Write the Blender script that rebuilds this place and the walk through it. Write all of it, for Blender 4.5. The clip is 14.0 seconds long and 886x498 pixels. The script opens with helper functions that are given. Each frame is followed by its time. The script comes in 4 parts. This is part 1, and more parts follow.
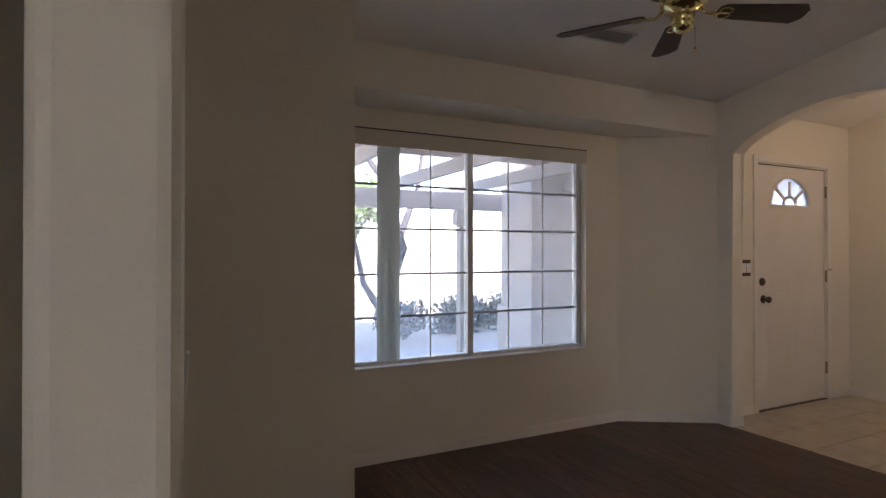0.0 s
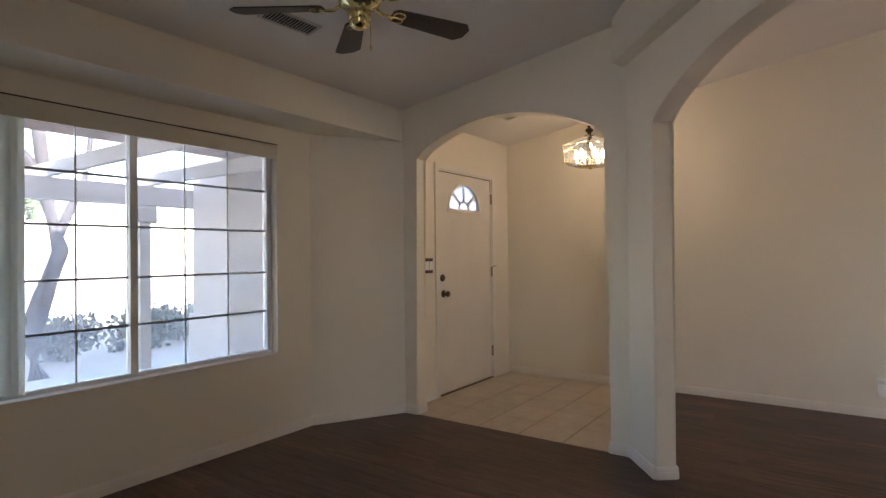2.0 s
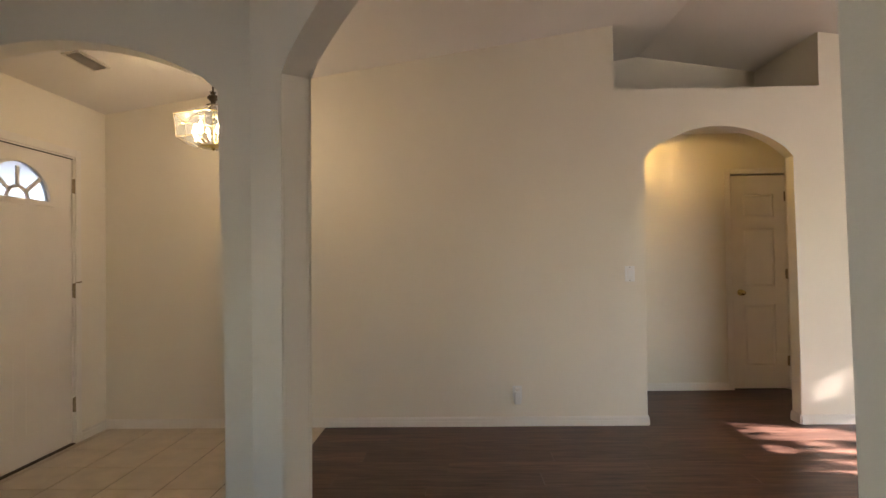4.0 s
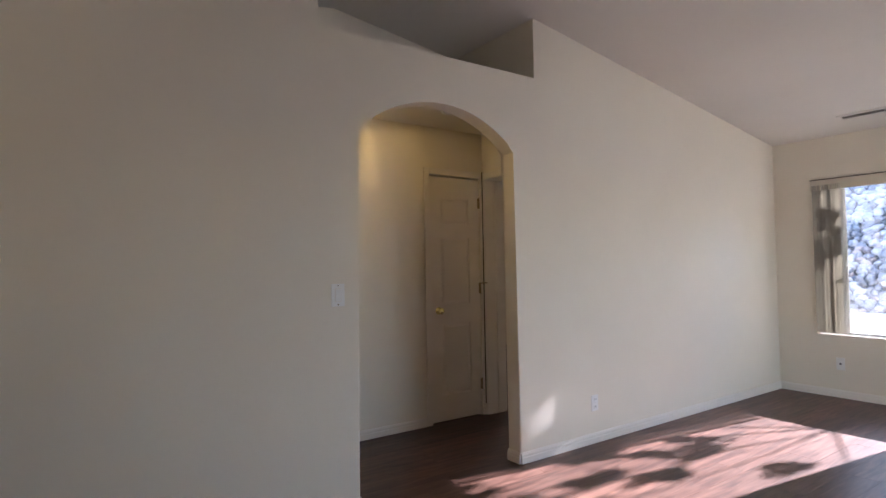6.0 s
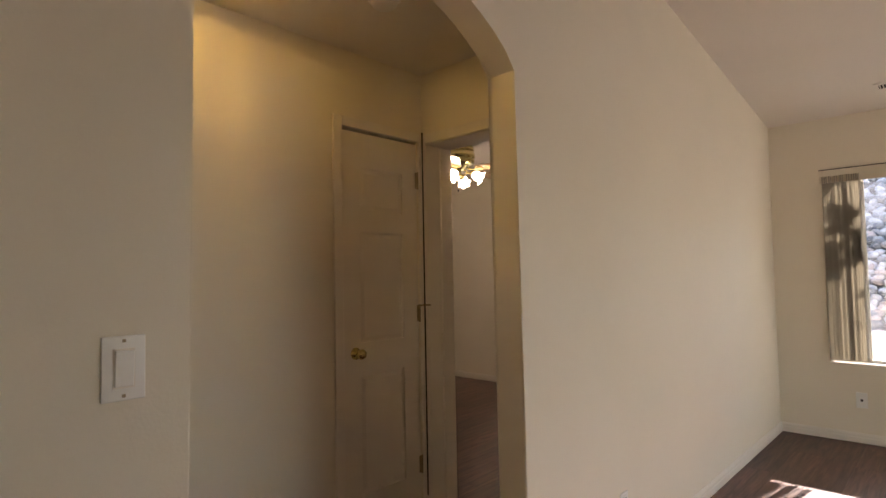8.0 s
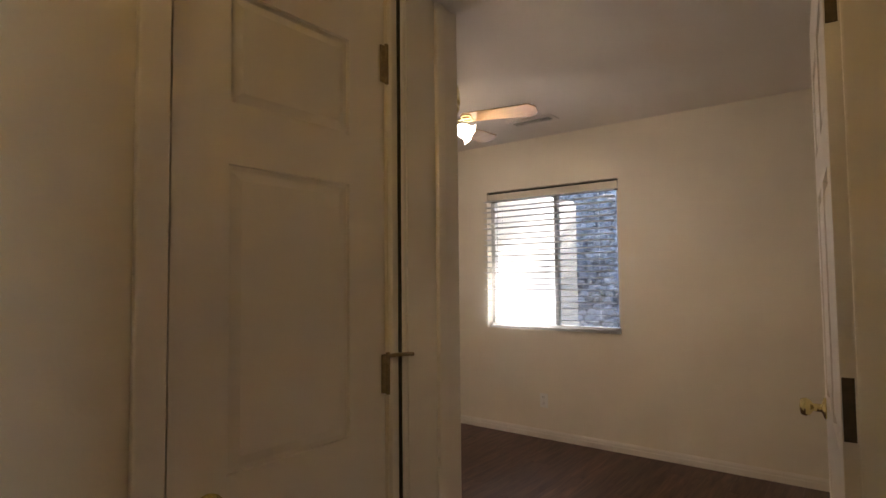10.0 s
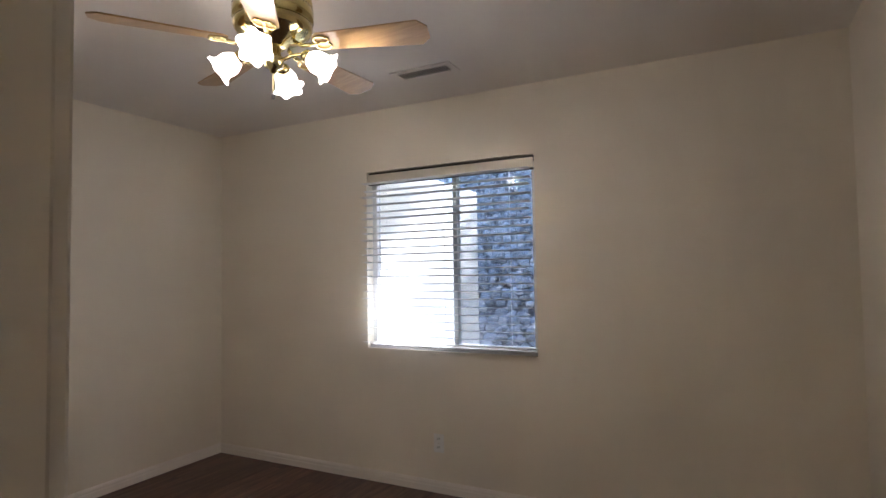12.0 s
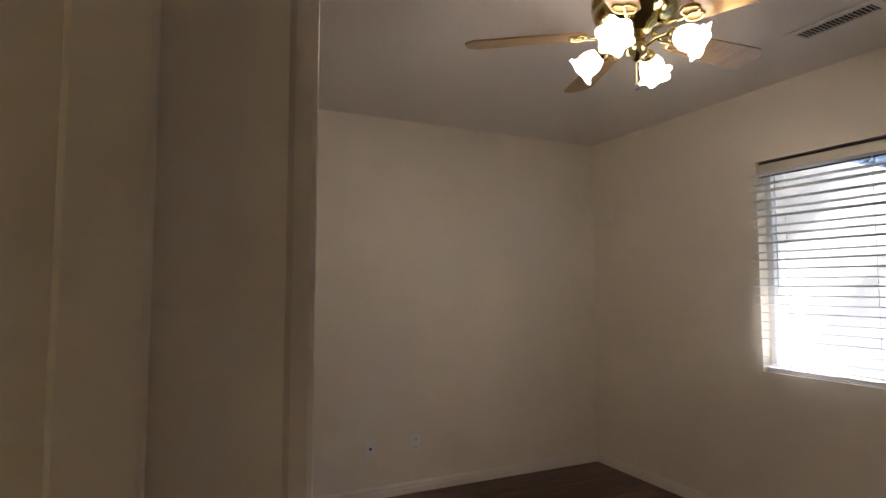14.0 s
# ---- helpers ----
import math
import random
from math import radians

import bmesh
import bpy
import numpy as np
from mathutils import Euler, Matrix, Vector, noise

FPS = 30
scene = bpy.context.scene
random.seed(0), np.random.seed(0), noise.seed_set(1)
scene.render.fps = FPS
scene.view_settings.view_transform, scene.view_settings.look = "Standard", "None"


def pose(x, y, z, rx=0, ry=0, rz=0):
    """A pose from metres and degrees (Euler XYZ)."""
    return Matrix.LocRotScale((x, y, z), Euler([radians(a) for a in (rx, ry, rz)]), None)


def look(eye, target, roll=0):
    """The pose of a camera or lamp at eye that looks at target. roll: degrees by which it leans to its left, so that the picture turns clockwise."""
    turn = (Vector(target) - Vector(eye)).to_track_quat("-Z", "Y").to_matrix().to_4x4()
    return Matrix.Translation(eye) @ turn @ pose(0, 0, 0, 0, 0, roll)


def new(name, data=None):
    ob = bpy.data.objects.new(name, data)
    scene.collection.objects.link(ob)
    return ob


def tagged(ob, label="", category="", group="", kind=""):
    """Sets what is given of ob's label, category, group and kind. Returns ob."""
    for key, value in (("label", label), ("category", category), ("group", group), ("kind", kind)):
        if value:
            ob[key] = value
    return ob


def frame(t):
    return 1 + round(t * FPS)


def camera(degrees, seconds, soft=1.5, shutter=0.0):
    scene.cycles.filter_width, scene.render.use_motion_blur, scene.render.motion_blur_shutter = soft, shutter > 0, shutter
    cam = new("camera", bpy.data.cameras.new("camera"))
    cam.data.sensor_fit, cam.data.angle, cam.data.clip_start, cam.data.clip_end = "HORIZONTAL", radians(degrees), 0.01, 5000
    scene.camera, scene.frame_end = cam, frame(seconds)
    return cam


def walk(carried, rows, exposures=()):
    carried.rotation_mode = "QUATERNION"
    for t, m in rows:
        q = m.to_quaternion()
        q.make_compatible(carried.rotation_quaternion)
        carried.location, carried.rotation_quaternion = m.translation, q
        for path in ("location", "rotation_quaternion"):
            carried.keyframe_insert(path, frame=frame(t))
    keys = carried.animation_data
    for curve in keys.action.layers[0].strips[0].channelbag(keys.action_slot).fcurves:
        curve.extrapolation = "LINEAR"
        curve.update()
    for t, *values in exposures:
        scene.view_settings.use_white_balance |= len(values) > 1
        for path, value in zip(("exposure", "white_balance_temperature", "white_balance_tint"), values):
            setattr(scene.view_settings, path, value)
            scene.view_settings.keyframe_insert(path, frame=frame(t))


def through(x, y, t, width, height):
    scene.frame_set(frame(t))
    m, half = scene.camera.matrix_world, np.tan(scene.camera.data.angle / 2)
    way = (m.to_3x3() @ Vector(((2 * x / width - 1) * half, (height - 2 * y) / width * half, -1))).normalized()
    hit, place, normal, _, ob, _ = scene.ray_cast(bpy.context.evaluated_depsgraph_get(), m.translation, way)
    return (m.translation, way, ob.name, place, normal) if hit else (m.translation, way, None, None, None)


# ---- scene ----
cam = camera(77.3, 14.0)

PATH = [
    (0, (0.517, 0.067, 1.306), (1.402, 1.86, 1.32), 0.0),
    (0.5, (0.553, 0.018, 1.289), (1.698, 1.657, 1.309), -0.2),
    (1, (0.588, -0.04, 1.259), (1.933, 1.44, 1.291), -0.4),
    (1.5, (0.659, -0.011, 1.271), (2.155, 1.316, 1.296), -0.6),
    (2, (0.778, 0.101, 1.286), (2.415, 1.249, 1.304), -0.6),
    (2.5, (0.919, 0.204, 1.3), (2.709, 1.096, 1.314), -0.5),
    (3, (1.177, 0.238, 1.301), (3.086, 0.834, 1.31), -0.9),
    (3.5, (1.49, 0.27, 1.289), (3.467, 0.573, 1.319), -1.1),
    (3.7, (1.638, 0.247, 1.287), (3.627, 0.451, 1.319), -1.0),
    (5.8, (3.314, 0.217, 1.292), (5.037, -0.796, 1.355), -0.9),
    (6, (3.436, 0.129, 1.293), (5.08, -1.009, 1.355), -1.0),
    (6.5, (3.775, -0.088, 1.3), (5.248, -1.439, 1.372), -1.1),
    (7, (4.195, -0.269, 1.326), (5.596, -1.694, 1.393), -0.9),
    (7.5, (4.583, -0.469, 1.295), (5.963, -1.914, 1.383), -0.9),
    (8, (5.016, -0.73, 1.312), (6.385, -2.187, 1.402), -1.1),
    (8.2, (5.189, -0.838, 1.306), (6.554, -2.297, 1.399), -1.1),
    (10.3, (6.428, -2.152, 1.327), (7.583, -3.781, 1.434), -0.8),
    (10.5, (6.478, -2.3, 1.331), (7.584, -3.963, 1.442), -1.0),
    (11, (6.561, -2.541, 1.348), (7.542, -4.282, 1.442), -0.9),
    (11.5, (6.7, -2.797, 1.361), (7.61, -4.576, 1.447), -1.0),
    (12, (6.839, -2.941, 1.369), (7.745, -4.722, 1.456), -0.9),
    (12.5, (6.921, -3.085, 1.373), (7.945, -4.8, 1.468), -1.0),
    (13, (6.964, -3.168, 1.362), (8.312, -4.641, 1.468), -1.0),
    (13.5, (6.959, -3.16, 1.34), (8.589, -4.313, 1.466), -0.5),
    (14, (6.931, -3.086, 1.352), (8.734, -3.941, 1.487), -0.0),
]
walk(cam, [(t, look(eye, target, roll)) for t, eye, target, roll in PATH],
     exposures=[(0.0, 3.45, 6450, 31), (1.0, 3.68, 6400, 28), (2.0, 3.77, 6550, 26.5), (3.0, 4.05, 7000, 23), (3.7, 3.93, 7000, 23), (6.0, 3.37, 5750, 24), (7.0, 3.15, 6350, 25), (8.2, 3.18, 7300, 25),
                (10.3, 3.42, 6200, 20), (11.0, 3.46, 5450, 18), (12.0, 3.3, 5550, 18), (13.0, 3.08, 5800, 19), (14.0, 3.0, 6050, 20)])

# ---- light ----
world = bpy.data.worlds.new("sky_world")
scene.world = world
world.use_nodes = True
wn = world.node_tree.nodes
sky = wn.new("ShaderNodeTexSky")
sky.sky_type = "NISHITA"
sky.sun_disc = False
SUN_DIR = Vector((-0.14, -1.0, 0.48)).normalized()      # towards the sun
sky.sun_elevation = math.asin(SUN_DIR.z)
sky.sun_rotation = math.atan2(SUN_DIR.x, SUN_DIR.y)
wn["Background"].inputs["Strength"].default_value = 0.105
world.node_tree.links.new(sky.outputs["Color"], wn["Background"].inputs["Color"])
sun_data = bpy.data.lights.new("sun", "SUN")
sun_data.energy, sun_data.angle, sun_data.color = 5.0, radians(0.5), (1.0, 0.98, 0.95)
sun = new("sun", sun_data)
sun.matrix_world = look(SUN_DIR * 40, (0, 0, 0))


# ---- materials ----
def mat(name, color, rough=0.6, metal=0.0, vary=0.06, scale=3.0, fine=120.0, bump=0.0, spec=0.5, random_tone=0.0):
    m = bpy.data.materials.new(name)
    m.use_nodes = True
    nt = m.node_tree
    n, l = nt.nodes, nt.links
    b = n["Principled BSDF"]
    b.inputs["Roughness"].default_value = rough
    b.inputs["Metallic"].default_value = metal
    b.inputs["Specular IOR Level"].default_value = spec
    tc = n.new("ShaderNodeTexCoord")
    big = n.new("ShaderNodeTexNoise")
    big.inputs["Scale"].default_value = scale
    big.inputs["Detail"].default_value = 4
    l.new(tc.outputs["Object"], big.inputs["Vector"])
    ramp = n.new("ShaderNodeMapRange")
    ramp.inputs["From Min"].default_value, ramp.inputs["From Max"].default_value = 0.3, 0.7
    ramp.inputs["To Min"].default_value, ramp.inputs["To Max"].default_value = 1 - vary, 1 + vary
    l.new(big.outputs["Fac"], ramp.inputs["Value"])
    mul = n.new("ShaderNodeVectorMath")
    mul.operation = "SCALE"
    mul.inputs[0].default_value = color[:3]
    if random_tone:
        info = n.new("ShaderNodeObjectInfo")
        rr = n.new("ShaderNodeMapRange")
        rr.inputs["To Min"].default_value, rr.inputs["To Max"].default_value = 1 - random_tone, 1 + random_tone
        l.new(info.outputs["Random"], rr.inputs["Value"])
        mm = n.new("ShaderNodeMath")
        mm.operation = "MULTIPLY"
        l.new(rr.outputs["Result"], mm.inputs[0])
        l.new(ramp.outputs["Result"], mm.inputs[1])
        l.new(mm.outputs["Value"], mul.inputs["Scale"])
    else:
        l.new(ramp.outputs["Result"], mul.inputs["Scale"])
    l.new(mul.outputs["Vector"], b.inputs["Base Color"])
    if bump:
        small = n.new("ShaderNodeTexNoise")
        small.inputs["Scale"].default_value = fine
        small.inputs["Detail"].default_value = 3
        l.new(tc.outputs["Object"], small.inputs["Vector"])
        bp = n.new("ShaderNodeBump")
        bp.inputs["Strength"].default_value = bump
        bp.inputs["Distance"].default_value = 0.004
        l.new(small.outputs["Fac"], bp.inputs["Height"])
        l.new(bp.outputs["Normal"], b.inputs["Normal"])
    return m


def mat_wood(name, dark, light, rough, stretch=(9.0, 1.0, 9.0), scale=4.0, tone=0.35, bump=0.08):
    m = bpy.data.materials.new(name)
    m.use_nodes = True
    nt = m.node_tree
    n, l = nt.nodes, nt.links
    b = n["Principled BSDF"]
    b.inputs["Roughness"].default_value = rough
    tc, info = n.new("ShaderNodeTexCoord"), n.new("ShaderNodeObjectInfo")
    mp = n.new("ShaderNodeMapping")
    mp.inputs["Scale"].default_value = stretch
    off = n.new("ShaderNodeVectorMath")
    off.operation = "SCALE"
    off.inputs[0].default_value = (17.0, 31.0, 7.0)
    l.new(info.outputs["Random"], off.inputs["Scale"])
    l.new(off.outputs["Vector"], mp.inputs["Location"])
    l.new(tc.outputs["Object"], mp.inputs["Vector"])
    grain = n.new("ShaderNodeTexNoise")
    grain.inputs["Scale"].default_value, grain.inputs["Detail"].default_value = scale, 8
    grain.inputs["Roughness"].default_value, grain.inputs["Distortion"].default_value = 0.65, 0.6
    l.new(mp.outputs["Vector"], grain.inputs["Vector"])
    cr = n.new("ShaderNodeValToRGB")
    cr.color_ramp.elements[0].position, cr.color_ramp.elements[1].position = 0.34, 0.68
    cr.color_ramp.elements[0].color, cr.color_ramp.elements[1].color = (*dark, 1), (*light, 1)
    l.new(grain.outputs["Fac"], cr.inputs["Fac"])
    rr = n.new("ShaderNodeMapRange")
    rr.inputs["To Min"].default_value, rr.inputs["To Max"].default_value = 1 - tone, 1 + tone
    l.new(info.outputs["Random"], rr.inputs["Value"])
    mul = n.new("ShaderNodeVectorMath")
    mul.operation = "SCALE"
    l.new(cr.outputs["Color"], mul.inputs[0])
    l.new(rr.outputs["Result"], mul.inputs["Scale"])
    l.new(mul.outputs["Vector"], b.inputs["Base Color"])
    bp = n.new("ShaderNodeBump")
    bp.inputs["Strength"].default_value, bp.inputs["Distance"].default_value = bump, 0.002
    l.new(grain.outputs["Fac"], bp.inputs["Height"])
    l.new(bp.outputs["Normal"], b.inputs["Normal"])
    return m


def mat_glow(name, color, strength):
    m = bpy.data.materials.new(name)
    m.use_nodes = True
    b = m.node_tree.nodes["Principled BSDF"]
    b.inputs["Base Color"].default_value = (0.9, 0.88, 0.84, 1)
    b.inputs["Emission Color"].default_value = (*color, 1)
    b.inputs["Emission Strength"].default_value = strength
    return m


def mat_glass(name, tint=(0.95, 0.98, 0.97), rough=0.0):
    m = bpy.data.materials.new(name)
    m.use_nodes = True
    b = m.node_tree.nodes["Principled BSDF"]
    b.inputs["Base Color"].default_value = (*tint, 1)
    b.inputs["Transmission Weight"].default_value = 1
    b.inputs["Roughness"].default_value = rough
    b.inputs["IOR"].default_value = 1.45
    return m


def mat_pane(name, haze=0.0):
    """Thin glass: nearly clear, with a weak mirror gloss; haze adds a pale scatter that imitates glare."""
    m = bpy.data.materials.new(name)
    m.use_nodes = True
    nt = m.node_tree
    n, l = nt.nodes, nt.links
    out = n["Material Output"]
    clear, gloss, mix, fr = n.new("ShaderNodeBsdfTransparent"), n.new("ShaderNodeBsdfGlossy"), n.new("ShaderNodeMixShader"), n.new("ShaderNodeFresnel")
    clear.inputs["Color"].default_value = (0.93, 0.96, 0.95, 1)
    gloss.inputs["Roughness"].default_value = 0.02
    fr.inputs["IOR"].default_value = 1.3
    l.new(fr.outputs["Fac"], mix.inputs["Fac"])
    l.new(clear.outputs["BSDF"], mix.inputs[1])
    l.new(gloss.outputs["BSDF"], mix.inputs[2])
    last = mix
    if haze:
        veil, mix2 = n.new("ShaderNodeBsdfTranslucent"), n.new("ShaderNodeMixShader")
        veil.inputs["Color"].default_value = (0.72, 0.79, 0.92, 1)
        tc, blot, mr = n.new("ShaderNodeTexCoord"), n.new("ShaderNodeTexNoise"), n.new("ShaderNodeMapRange")
        blot.inputs["Scale"].default_value, blot.inputs["Detail"].default_value = 2.5, 5
        mr.inputs["From Min"].default_value, mr.inputs["From Max"].default_value = 0.3, 0.7
        mr.inputs["To Min"].default_value, mr.inputs["To Max"].default_value = haze * .6, haze * 1.4
        l.new(tc.outputs["Object"], blot.inputs["Vector"])
        l.new(blot.outputs["Fac"], mr.inputs["Value"])
        l.new(mr.outputs["Result"], mix2.inputs["Fac"])
        l.new(mix.outputs["Shader"], mix2.inputs[1])
        l.new(veil.outputs["BSDF"], mix2.inputs[2])
        last = mix2
    l.new(last.outputs["Shader"], out.inputs["Surface"])
    return m


def mat_vane(name, color, through):
    m = bpy.data.materials.new(name)
    m.use_nodes = True
    nt = m.node_tree
    n, l = nt.nodes, nt.links
    d, t, mix = n.new("ShaderNodeBsdfDiffuse"), n.new("ShaderNodeBsdfTranslucent"), n.new("ShaderNodeMixShader")
    d.inputs["Color"].default_value = t.inputs["Color"].default_value = (*color, 1)
    mix.inputs["Fac"].default_value = through
    l.new(d.outputs["BSDF"], mix.inputs[1])
    l.new(t.outputs["BSDF"], mix.inputs[2])
    l.new(mix.outputs["Shader"], n["Material Output"].inputs["Surface"])
    return m


def mat_dim_sheet(name):
    """A mostly clear dark sheet that stands in for shade on what lies behind it."""
    m = bpy.data.materials.new(name)
    m.use_nodes = True
    n, l = m.node_tree.nodes, m.node_tree.links
    dim, clear, mix = n.new("ShaderNodeBsdfDiffuse"), n.new("ShaderNodeBsdfTransparent"), n.new("ShaderNodeMixShader")
    dim.inputs["Color"].default_value = (0.03, 0.03, 0.035, 1)
    mix.inputs["Fac"].default_value = 0.3
    l.new(clear.outputs["BSDF"], mix.inputs[1])
    l.new(dim.outputs["BSDF"], mix.inputs[2])
    l.new(mix.outputs["Shader"], n["Material Output"].inputs["Surface"])
    return m


PAINT = mat("cream_wall_paint", (0.80, 0.738, 0.615), 0.55, vary=0.025, scale=1.3, fine=140, bump=0.12, spec=0.35)
CEIL = mat("white_ceiling_paint", (0.80, 0.755, 0.69), 0.75, vary=0.03, scale=1.1, fine=70, bump=0.3, spec=0.2)
TRIM = mat("gloss_trim_paint", (0.80, 0.75, 0.67), 0.38, vary=0.03, scale=4, fine=60, bump=0.05)
DOORP = mat("door_paint", (0.80, 0.745, 0.66), 0.42, vary=0.03, scale=3, fine=160, bump=0.07)
PLASTIC = mat("white_plastic", (0.82, 0.81, 0.77), 0.35, vary=0.02, scale=30)
VINYL = mat("white_window_vinyl", (0.78, 0.78, 0.75), 0.4, vary=0.03, scale=8)
MUNT = mat("grey_muntin", (0.33, 0.36, 0.36), 0.5, vary=0.04, scale=8)
DARK = mat("dark_gap", (0.03, 0.025, 0.02), 0.9, vary=0.1)
BRONZE = mat("aged_bronze", (0.10, 0.075, 0.05), 0.4, 0.8, vary=0.25, scale=40)
BRASS = mat("polished_brass", (0.70, 0.60, 0.28), 0.14, 1.0, vary=0.06, scale=25)
HINGE = mat("dull_brass_hinge", (0.30, 0.23, 0.14), 0.38, 0.6, vary=0.2, scale=60)
VALANCE = mat("cream_valance", (0.66, 0.60, 0.48), 0.5, vary=0.02, scale=6)
GRILLE = mat("painted_vent_metal", (0.62, 0.57, 0.50), 0.45, 0.1, vary=0.05, scale=20)
PLANK = mat_wood("dark_walnut_plank", (0.037, 0.0158, 0.0105), (0.152, 0.077, 0.054), 0.40, (9.0, 0.7, 9.0), 4.0, 0.24)
PLANK.node_tree.nodes["Principled BSDF"].inputs["Specular IOR Level"].default_value = 0.42
BLADE_DARK = mat_wood("dark_fan_blade", (0.018, 0.010, 0.008), (0.040, 0.022, 0.016), 0.4, (1, 9, 9), 3, 0.1)
BLADE_OAK = mat_wood("oak_fan_blade", (0.34, 0.205, 0.085), (0.50, 0.33, 0.15), 0.3, (1, 9, 9), 3, 0.1)
TILE = mat("beige_ceramic_tile", (0.60, 0.50, 0.38), 0.32, vary=0.09, scale=7, fine=45, bump=0.08, random_tone=0.05)
GROUT = mat("grey_grout", (0.13, 0.105, 0.08), 0.9, vary=0.15, scale=30, fine=200, bump=0.3)
SUBFLOOR = mat("dark_underlay", (0.02, 0.014, 0.011), 0.9)
STUCCO = mat("pale_stucco", (0.70, 0.64, 0.56), 0.9, vary=0.05, scale=2, fine=60, bump=0.6)
PORCH = mat("porch_timber_paint", (0.28, 0.26, 0.23), 0.7, vary=0.06, scale=3, fine=40, bump=0.2)
PILLAR = mat("tan_stucco", (0.42, 0.38, 0.33), 0.9, vary=0.06, scale=2, fine=60, bump=0.6)
WHITEWALL = mat("white_masonry", (0.80, 0.79, 0.76), 0.9, vary=0.05, scale=2, fine=50, bump=0.5)
GRAVEL = mat("pale_gravel", (0.46, 0.41, 0.34), 0.95, vary=0.2, scale=9, fine=60, bump=0.8)
CONCRETE = mat("porch_concrete", (0.45, 0.43, 0.40), 0.85, vary=0.1, scale=3, fine=80, bump=0.3)
BARK = mat("tree_bark", (0.022, 0.020, 0.021), 0.95, vary=0.35, scale=9, fine=25, bump=1.0)
LEAF = mat("green_leaf", (0.065, 0.105, 0.03), 0.6, vary=0.4, scale=5, random_tone=0.2)
SHRUB = mat("blue_green_shrub", (0.07, 0.10, 0.075), 0.7, vary=0.4, scale=6)
STONE = mat("river_stone", (0.285, 0.29, 0.315), 0.75, vary=0.15, scale=9, fine=60, bump=0.3, random_tone=0.5)
STONE_PINK = mat("pink_river_stone", (0.315, 0.262, 0.252), 0.75, vary=0.15, scale=9, fine=60, bump=0.3, random_tone=0.35)
SOIL = mat("dark_soil", (0.09, 0.08, 0.07), 0.95, vary=0.2, scale=5, fine=30, bump=0.8)
ROOF = mat("clay_roof", (0.30, 0.20, 0.14), 0.9, vary=0.2, scale=6)
SHADE_GLOW = mat_glow("lit_frosted_glass", (1.0, 0.86, 0.68), 0.9)
TULIP_BULB = mat_glow("lit_round_bulb", (1.0, 0.86, 0.68), 31.0)
BULB_GLOW = mat_glow("lit_candle_bulb", (1.0, 0.76, 0.48), 8.8)
HALL_GLOW = mat_glow("lit_hall_filament", (1.0, 0.62, 0.19), 660.0)
GLASS = mat_pane("clear_lamp_glass", 0.02)
# heavy edge haze bands the hall light, in place of the bevels' refracted streaks
BEVEL = mat_pane("streak_haze_lamp_glass_edge", 0.7)
BEVEL_CLEAR = mat_pane("clear_lamp_glass_edge", 0.07)
PANE = mat_pane("window_glass", 0.02)
# bluish glare veil over the outdoor view, put into the glass itself
PANE_VEILED = mat_pane("glare_veiled_window_glass", 0.13)
PANE_FAINT_VEIL = mat_pane("faint_veil_window_glass", 0.018)
FROST = mat_glass("frosted_door_glass", (0.40, 0.47, 0.62), 0.35)
VANE = mat_vane("beige_blind_vane", (0.42, 0.395, 0.33), 0.06)
VANE_GREY = mat_vane("sheer_grey_vane", (0.76, 0.76, 0.72), 0.8)
DIM_SHEET = mat_dim_sheet("shade_dim_sheet")
SLAT = mat_vane("white_blind_slat", (0.74, 0.73, 0.70), 0.05)


# ---- mesh helpers ----
def link_mesh(name, bm, material):
    me = bpy.data.meshes.new(name)
    bmesh.ops.recalc_face_normals(bm, faces=bm.faces[:])
    bm.to_mesh(me)
    bm.free()
    me.materials.append(material)
    return new(name, me)


def smooth(ob):
    for p in ob.data.polygons:
        p.use_smooth = True
    return ob


def part(name, bm, material, parent, label=""):
    ob = link_mesh(name, bm, material)
    ob.parent = parent
    if label:
        ob["label"] = label
    return ob


def thing(name, label, category, m=None, group=""):
    ob = new(name)
    ob.empty_display_size = 0.05
    if m is not None:
        ob.matrix_basis = m
    return tagged(ob, label, category, group)


def structure(name, bm, material, label, category=""):
    return tagged(link_mesh(name, bm, material), label, category or name.split("_")[0], kind="structure")


def add_box(bm, x0, x1, y0, y1, z0, z1, bevel=0.0, seg=2):
    made = bmesh.ops.create_cube(bm, size=1)["verts"]
    for v in made:
        v.co = Vector((x0 + (v.co.x + .5) * (x1 - x0), y0 + (v.co.y + .5) * (y1 - y0), z0 + (v.co.z + .5) * (z1 - z0)))
    if bevel:
        edges = list({e for v in made for e in v.link_edges})
        bmesh.ops.bevel(bm, geom=edges, offset=bevel, segments=seg, affect="EDGES", profile=0.5)
    return bm


def box(x0, x1, y0, y1, z0, z1, bevel=0.0, seg=2):
    return add_box(bmesh.new(), x0, x1, y0, y1, z0, z1, bevel, seg)


